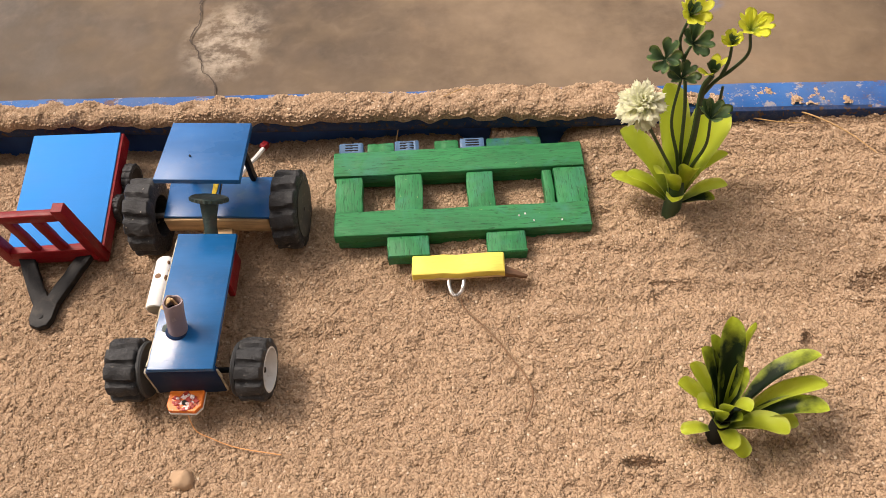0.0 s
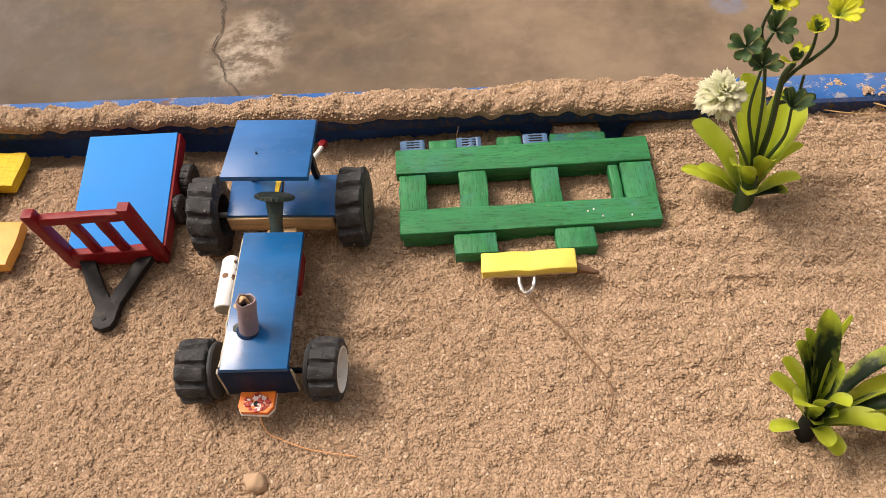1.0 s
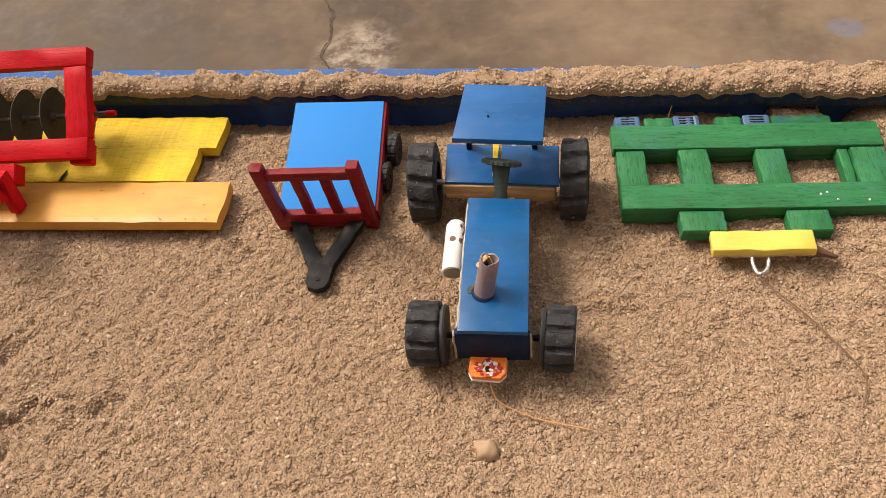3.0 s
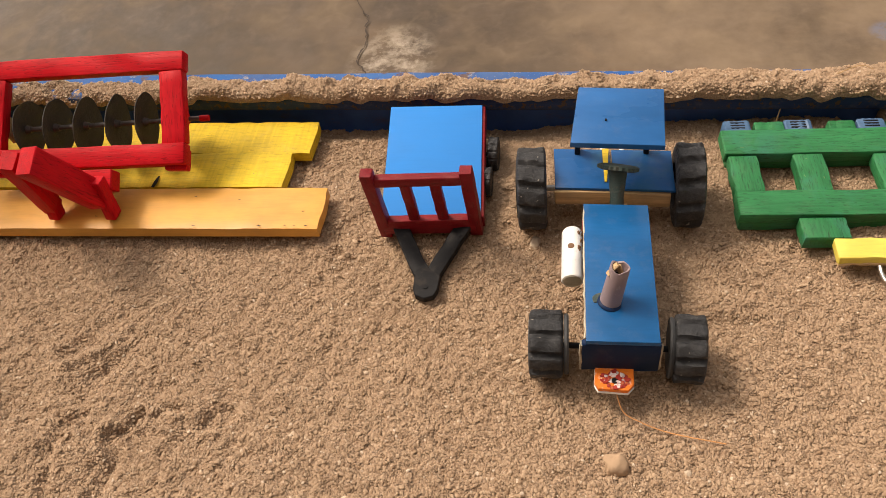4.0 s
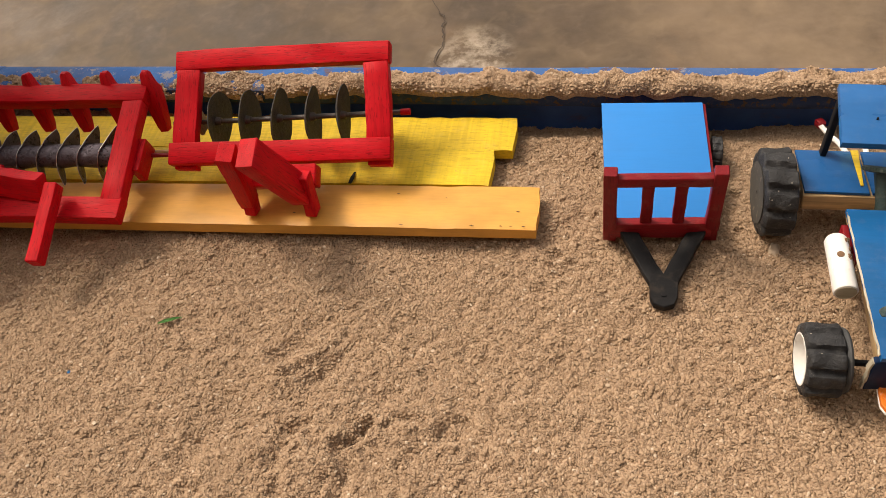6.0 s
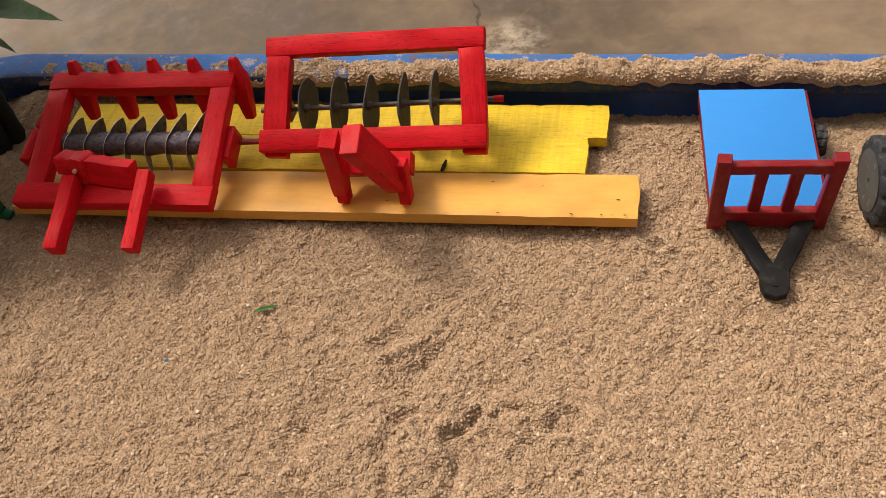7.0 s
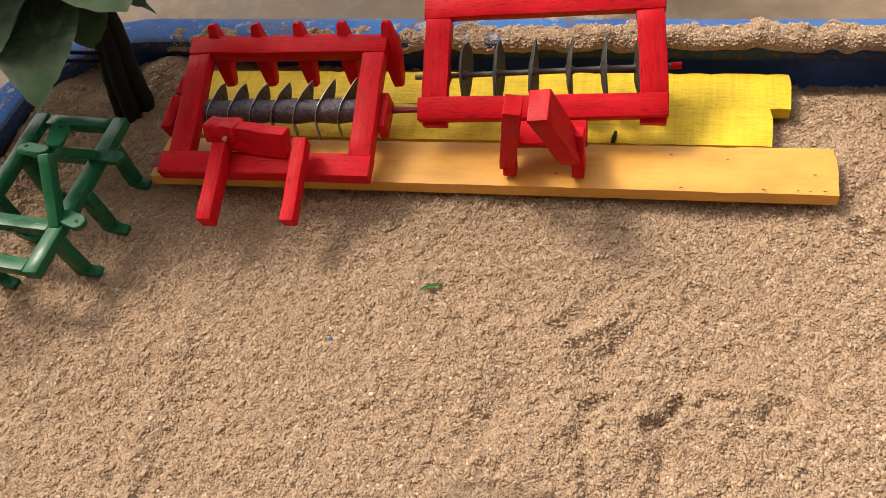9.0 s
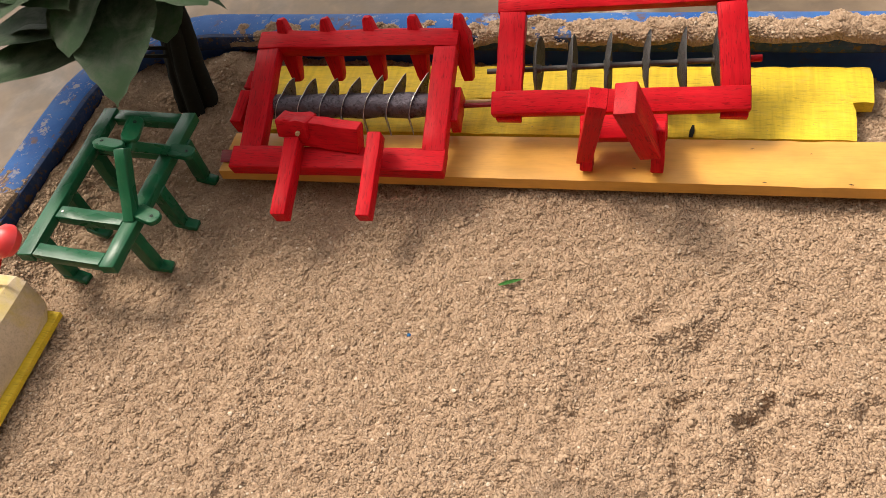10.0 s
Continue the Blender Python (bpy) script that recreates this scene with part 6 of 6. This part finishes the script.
# the upright inner ring, then the low outer ring
fan(((0.1410, 0.2545, 0.064), 0.0115, 0.25, 8, SHADE_LEAF),
    ((0.1530, 0.2500, 0.062), 0.0088, -0.75, 62, LIME_LEAF),
    ((0.1270, 0.2430, 0.056), 0.0112, 0.35, 18, SHADE_LEAF),
    ((0.1320, 0.2490, 0.057), 0.0095, 0.3, 28, SHADE_LEAF),
    ((0.1190, 0.2350, 0.036), 0.0118, 0.6, 22, LIME_LEAF),
    ((0.1235, 0.2410, 0.044), 0.0108, 0.5, 16, LIME_LEAF),
    ((0.1860, 0.2470, 0.038), 0.0118, 0.75, -35, SHADE_LEAF),
    ((0.1880, 0.2370, 0.030), 0.0105, 0.7, -22, LIME_LEAF),
    ((0.1865, 0.2255, 0.028), 0.0110, 0.8, -18, SHADE_LEAF))
fan(((0.1680, 0.2150, 0.026), 0.0115, 1.1, -14, LIME_LEAF),
    ((0.1510, 0.2105, 0.012), 0.0085, 1.1, 0, LIME_LEAF),
    ((0.1480, 0.2150, 0.044), 0.0098, 1.3, -10, LIME_LEAF),
    ((0.1240, 0.2190, 0.042), 0.0120, 1.1, 12, LIME_LEAF),
    ((0.1250, 0.2260, 0.007), 0.0065, 0.6, 0, LIME_LEAF),
    ((0.1765, 0.2270, 0.014), 0.0090, 0.6, 0, LIME_LEAF),
    ((0.1465, 0.2420, 0.046), 0.0052, 0.15, 12, LIME_LEAF),
    ((0.1500, 0.2400, 0.044), 0.0080, 0.2, -15, SHADE_LEAF),
    ((0.1360, 0.2160, 0.030), 0.0070, 0.7, 0, SHADE_LEAF),
    ((0.1480, 0.2200, 0.030), 0.0070, 0.8, 0, SHADE_LEAF),
    ((0.1430, 0.2090, 0.022), 0.0085, 1.1, 0, LIME_LEAF))

# ---- broad-leaved plant in the corner ----
bush = thing("corner_plant", (-0.705, 0.385, 0.0), "dark green broad-leaved plant with a thick dark stem", "plant")
for k, (dx, dy, r) in enumerate(((0, 0, 0.0095), (0.008, 0.002, 0.0060), (-0.008, 0.002, 0.0060), (0.003, -0.006, 0.0055), (-0.005, -0.004, 0.0045))):
    line = smooth_line([(-0.7030 + dx * 1.3, 0.3830 + dy * 1.3, -0.01), (-0.6985 + dx, 0.3850 + dy, 0.028), (-0.6910 + dx * 0.8, 0.3855 + dy * 0.7, 0.062), (-0.6820 + dx * 0.6, 0.3770 + dy, 0.105)], 5)
    part("stem", tube_bm(line, [r * (1 - 0.30 * i / (len(line) - 1)) * (1 + 0.05 * math.sin(3.1 * i + k)) for i in range(len(line))], 10), BARK, bush)
TOP = Vector((-0.680, 0.372, 0.112))
BROAD = (0.16, 0.55, 0.86, 1.0, 0.98, 0.84, 0.60, 0.30, 0.0)
ROUND = (0.20, 0.60, 0.88, 1.0, 1.0, 0.94, 0.80, 0.55, 0.1)


def spray(*leaves):
    """Broad leaves of the corner plant: base, tip, width, curl, roll, outline."""
    for base, tip_, w, curl, roll, shape in leaves:
        add_leaf(bush, base, tip_, w, BIG_LEAF, shape=shape, curl=curl, roll=roll, cup=0.14, wave=0.05, n=20, tip_round=0.05)
        part("leaf_stalk", tube_bm([TOP + Vector((0, 0, -0.012)), (TOP + Vector(base)) / 2, base], 0.0012, 6), STEM, bush)


# hanging leaves towards the front, small ones by the stem, and the crown above
spray(((-0.674, 0.346, 0.119), (-0.660, 0.285, 0.087), 0.047, 0.5, 0, BROAD),
      ((-0.664, 0.356, 0.113), (-0.651, 0.327, 0.093), 0.026, 0.5, -8, ROUND),
      ((-0.684, 0.350, 0.126), (-0.686, 0.300, 0.105), 0.034, 0.5, 8, ROUND),
      ((-0.696, 0.352, 0.114), (-0.703, 0.314, 0.100), 0.036, 0.4, 5, ROUND),
      ((-0.690, 0.326, 0.092), (-0.776, 0.284, 0.086), 0.040, 0.3, 4, BROAD),
      ((-0.694, 0.345, 0.098), (-0.780, 0.322, 0.088), 0.050, 0.3, 6, BROAD),
      ((-0.752, 0.352, 0.126), (-0.690, 0.318, 0.118), 0.048, 0.4, 0, BROAD),
      ((-0.700, 0.350, 0.096), (-0.760, 0.345, 0.086), 0.050, 0.4, 10, ROUND))
spray(((-0.704, 0.352, 0.114), (-0.785, 0.345, 0.110), 0.050, 0.4, 10, BROAD),
      ((-0.674, 0.376, 0.100), (-0.651, 0.384, 0.071), 0.011, 0.5, 0, BROAD),
      ((-0.668, 0.370, 0.116), (-0.597, 0.374, 0.100), 0.022, 0.3, 0, BROAD),
      ((-0.672, 0.362, 0.130), (-0.613, 0.320, 0.119), 0.046, 0.45, 0, ROUND),
      ((-0.666, 0.376, 0.102), (-0.640, 0.366, 0.090), 0.015, 0.4, 0, ROUND))
spray(((-0.700, 0.355, 0.124), (-0.742, 0.306, 0.116), 0.050, 0.5, 0, ROUND),
      ((-0.700, 0.366, 0.132), (-0.755, 0.366, 0.125), 0.046, 0.5, 0, BROAD),
      ((-0.684, 0.358, 0.138), (-0.692, 0.306, 0.142), 0.042, 0.5, 0, ROUND),
      ((-0.680, 0.380, 0.134), (-0.640, 0.410, 0.140), 0.040, 0.4, 0, BROAD),
      ((-0.690, 0.384, 0.126), (-0.728, 0.424, 0.124), 0.044, 0.5, 0, BROAD),
      ((-0.676, 0.364, 0.146), (-0.634, 0.344, 0.152), 0.042, 0.4, 0, ROUND))
# unseen leaves added above the plant only to shade the tray corner
fork = Vector((-0.712, 0.400, 0.205))
for k in range(60):
    base = Vector((rng.uniform(-1.02, -0.68), rng.uniform(0.365, 0.54), rng.uniform(0.185, 0.275)))
    ang = rng.uniform(0, 6.28)
    add_leaf(bush, base, base + Vector((0.090 * math.cos(ang), 0.012 + 0.03 * math.sin(ang), 0.012)), 0.060, BIG_LEAF, shape=BROAD, curl=0.35, cup=0.14, n=8, tip_round=0.05)
    if k % 3 == 0:
        part("leaf_stalk", tube_bm([fork, (fork + base) / 2 + Vector((0, 0, 0.012)), base], 0.0012, 6), STEM, bush)
# upper stem added to carry those unseen leaves
part("stem", tube_bm([(-0.682, 0.377, 0.10), (-0.688, 0.388, 0.17), (-0.715, 0.392, 0.25)], [0.006, 0.0045, 0.003], 10), BARK, bush)
for a, b in (((-0.697, 0.382, 0.046), (-0.738, 0.352, 0.070)), ((-0.697, 0.382, 0.040), (-0.736, 0.354, 0.062))):
    part("twig", tube_bm([a, b], 0.0012, 6), BARK, bush)

# ---- small things on the sand ----
def lump(name, centre, size, mat, label, category, seed, flat=0.7):
    bm = bmesh.new()
    bmesh.ops.create_icosphere(bm, subdivisions=3, radius=1)
    for v in bm.verts:
        n = noise.noise(v.co * 1.3 + Vector((seed, 0, 0))) * 0.35 + noise.noise(v.co * 4 + Vector((0, seed, 0))) * 0.16
        v.co = Vector((v.co.x * size[0], v.co.y * size[1], v.co.z * size[0] * flat)) * (1 + n)
    x, y = centre
    return single(name, bm, mat, label, category, Matrix.Translation((x, y, ground_at(x, y) + size[0] * flat * 0.28)))


lump("sand_clod", (-0.1155, 0.2025), (0.0056, 0.0052), CLOD, "crumbly clod of dry sand", "sand clod", 3.1)
lump("pebble", (-0.4150, 0.3215), (0.0013, 0.0018), STONE, "tiny pale stone beside the plank", "pebble", 1.2)
lump("pebble", (-0.1590, 0.3290), (0.0028, 0.0045), STONE, "small tan stone by the tractor tyre", "pebble", 5.2)
lump("pebble", (-0.0850, 0.2010), (0.0016, 0.0016), STONE, "tiny round pale stone on the sand", "pebble", 7.7)
lump("blue_crumb", (-0.5130, 0.2250), (0.0012, 0.0010), BLUE, "tiny blue crumb of paint on the sand", "crumb", 2.2)
for pts, w, mat, nm, lab in (
        ([(-0.4745, 0.2570), (-0.4690, 0.2610), (-0.4635, 0.2640)], 0.0026, GRASS_BIT, "grass_clipping", "small cut green grass clipping on sand"),):
    m = leaf_pose((pts[0][0], pts[0][1], ground_at(*pts[0]) + 0.0022), (pts[-1][0], pts[-1][1], ground_at(*pts[-1]) + 0.0022))
    single(nm, leaf_bm(0.0130, w, (0.4, 1.0, 0.8, 0.1), 0.15, 0.3, 0.0004, 6), mat, lab, "grass", m)
for pts, r, lab in (
        ([(0.1800, 0.4330, 0.0230), (0.2030, 0.4280, 0.0225), (0.2250, 0.4190, 0.0215), (0.2420, 0.4080, 0.0190), (0.2560, 0.3940, 0.0160)], 0.0007, "long dry straw blade by the rim"),
        ([(0.1760, 0.4270, 0.0185), (0.2000, 0.4190, 0.0185), (0.2250, 0.4160, 0.0185)], 0.0005, "short dry straw blade on the sand"),
        ([(-0.0250, 0.4180, 0.0060), (-0.0225, 0.4230, 0.0160), (-0.0180, 0.4270, 0.0300)], 0.0004, "thin orange straw leaning on the rim"),
        ([(0.0050, 0.4330, 0.0300), (0.0180, 0.4370, 0.0330), (0.0260, 0.4350, 0.0310)], 0.0003, "thin straw on the heaped sand")):
    line = smooth_line(pts, 6)
    single("straw", tube_bm(line, [r * (1 - 0.6 * i / (len(line) - 1)) for i in range(len(line))], 6), STRAW, lab, "straw")
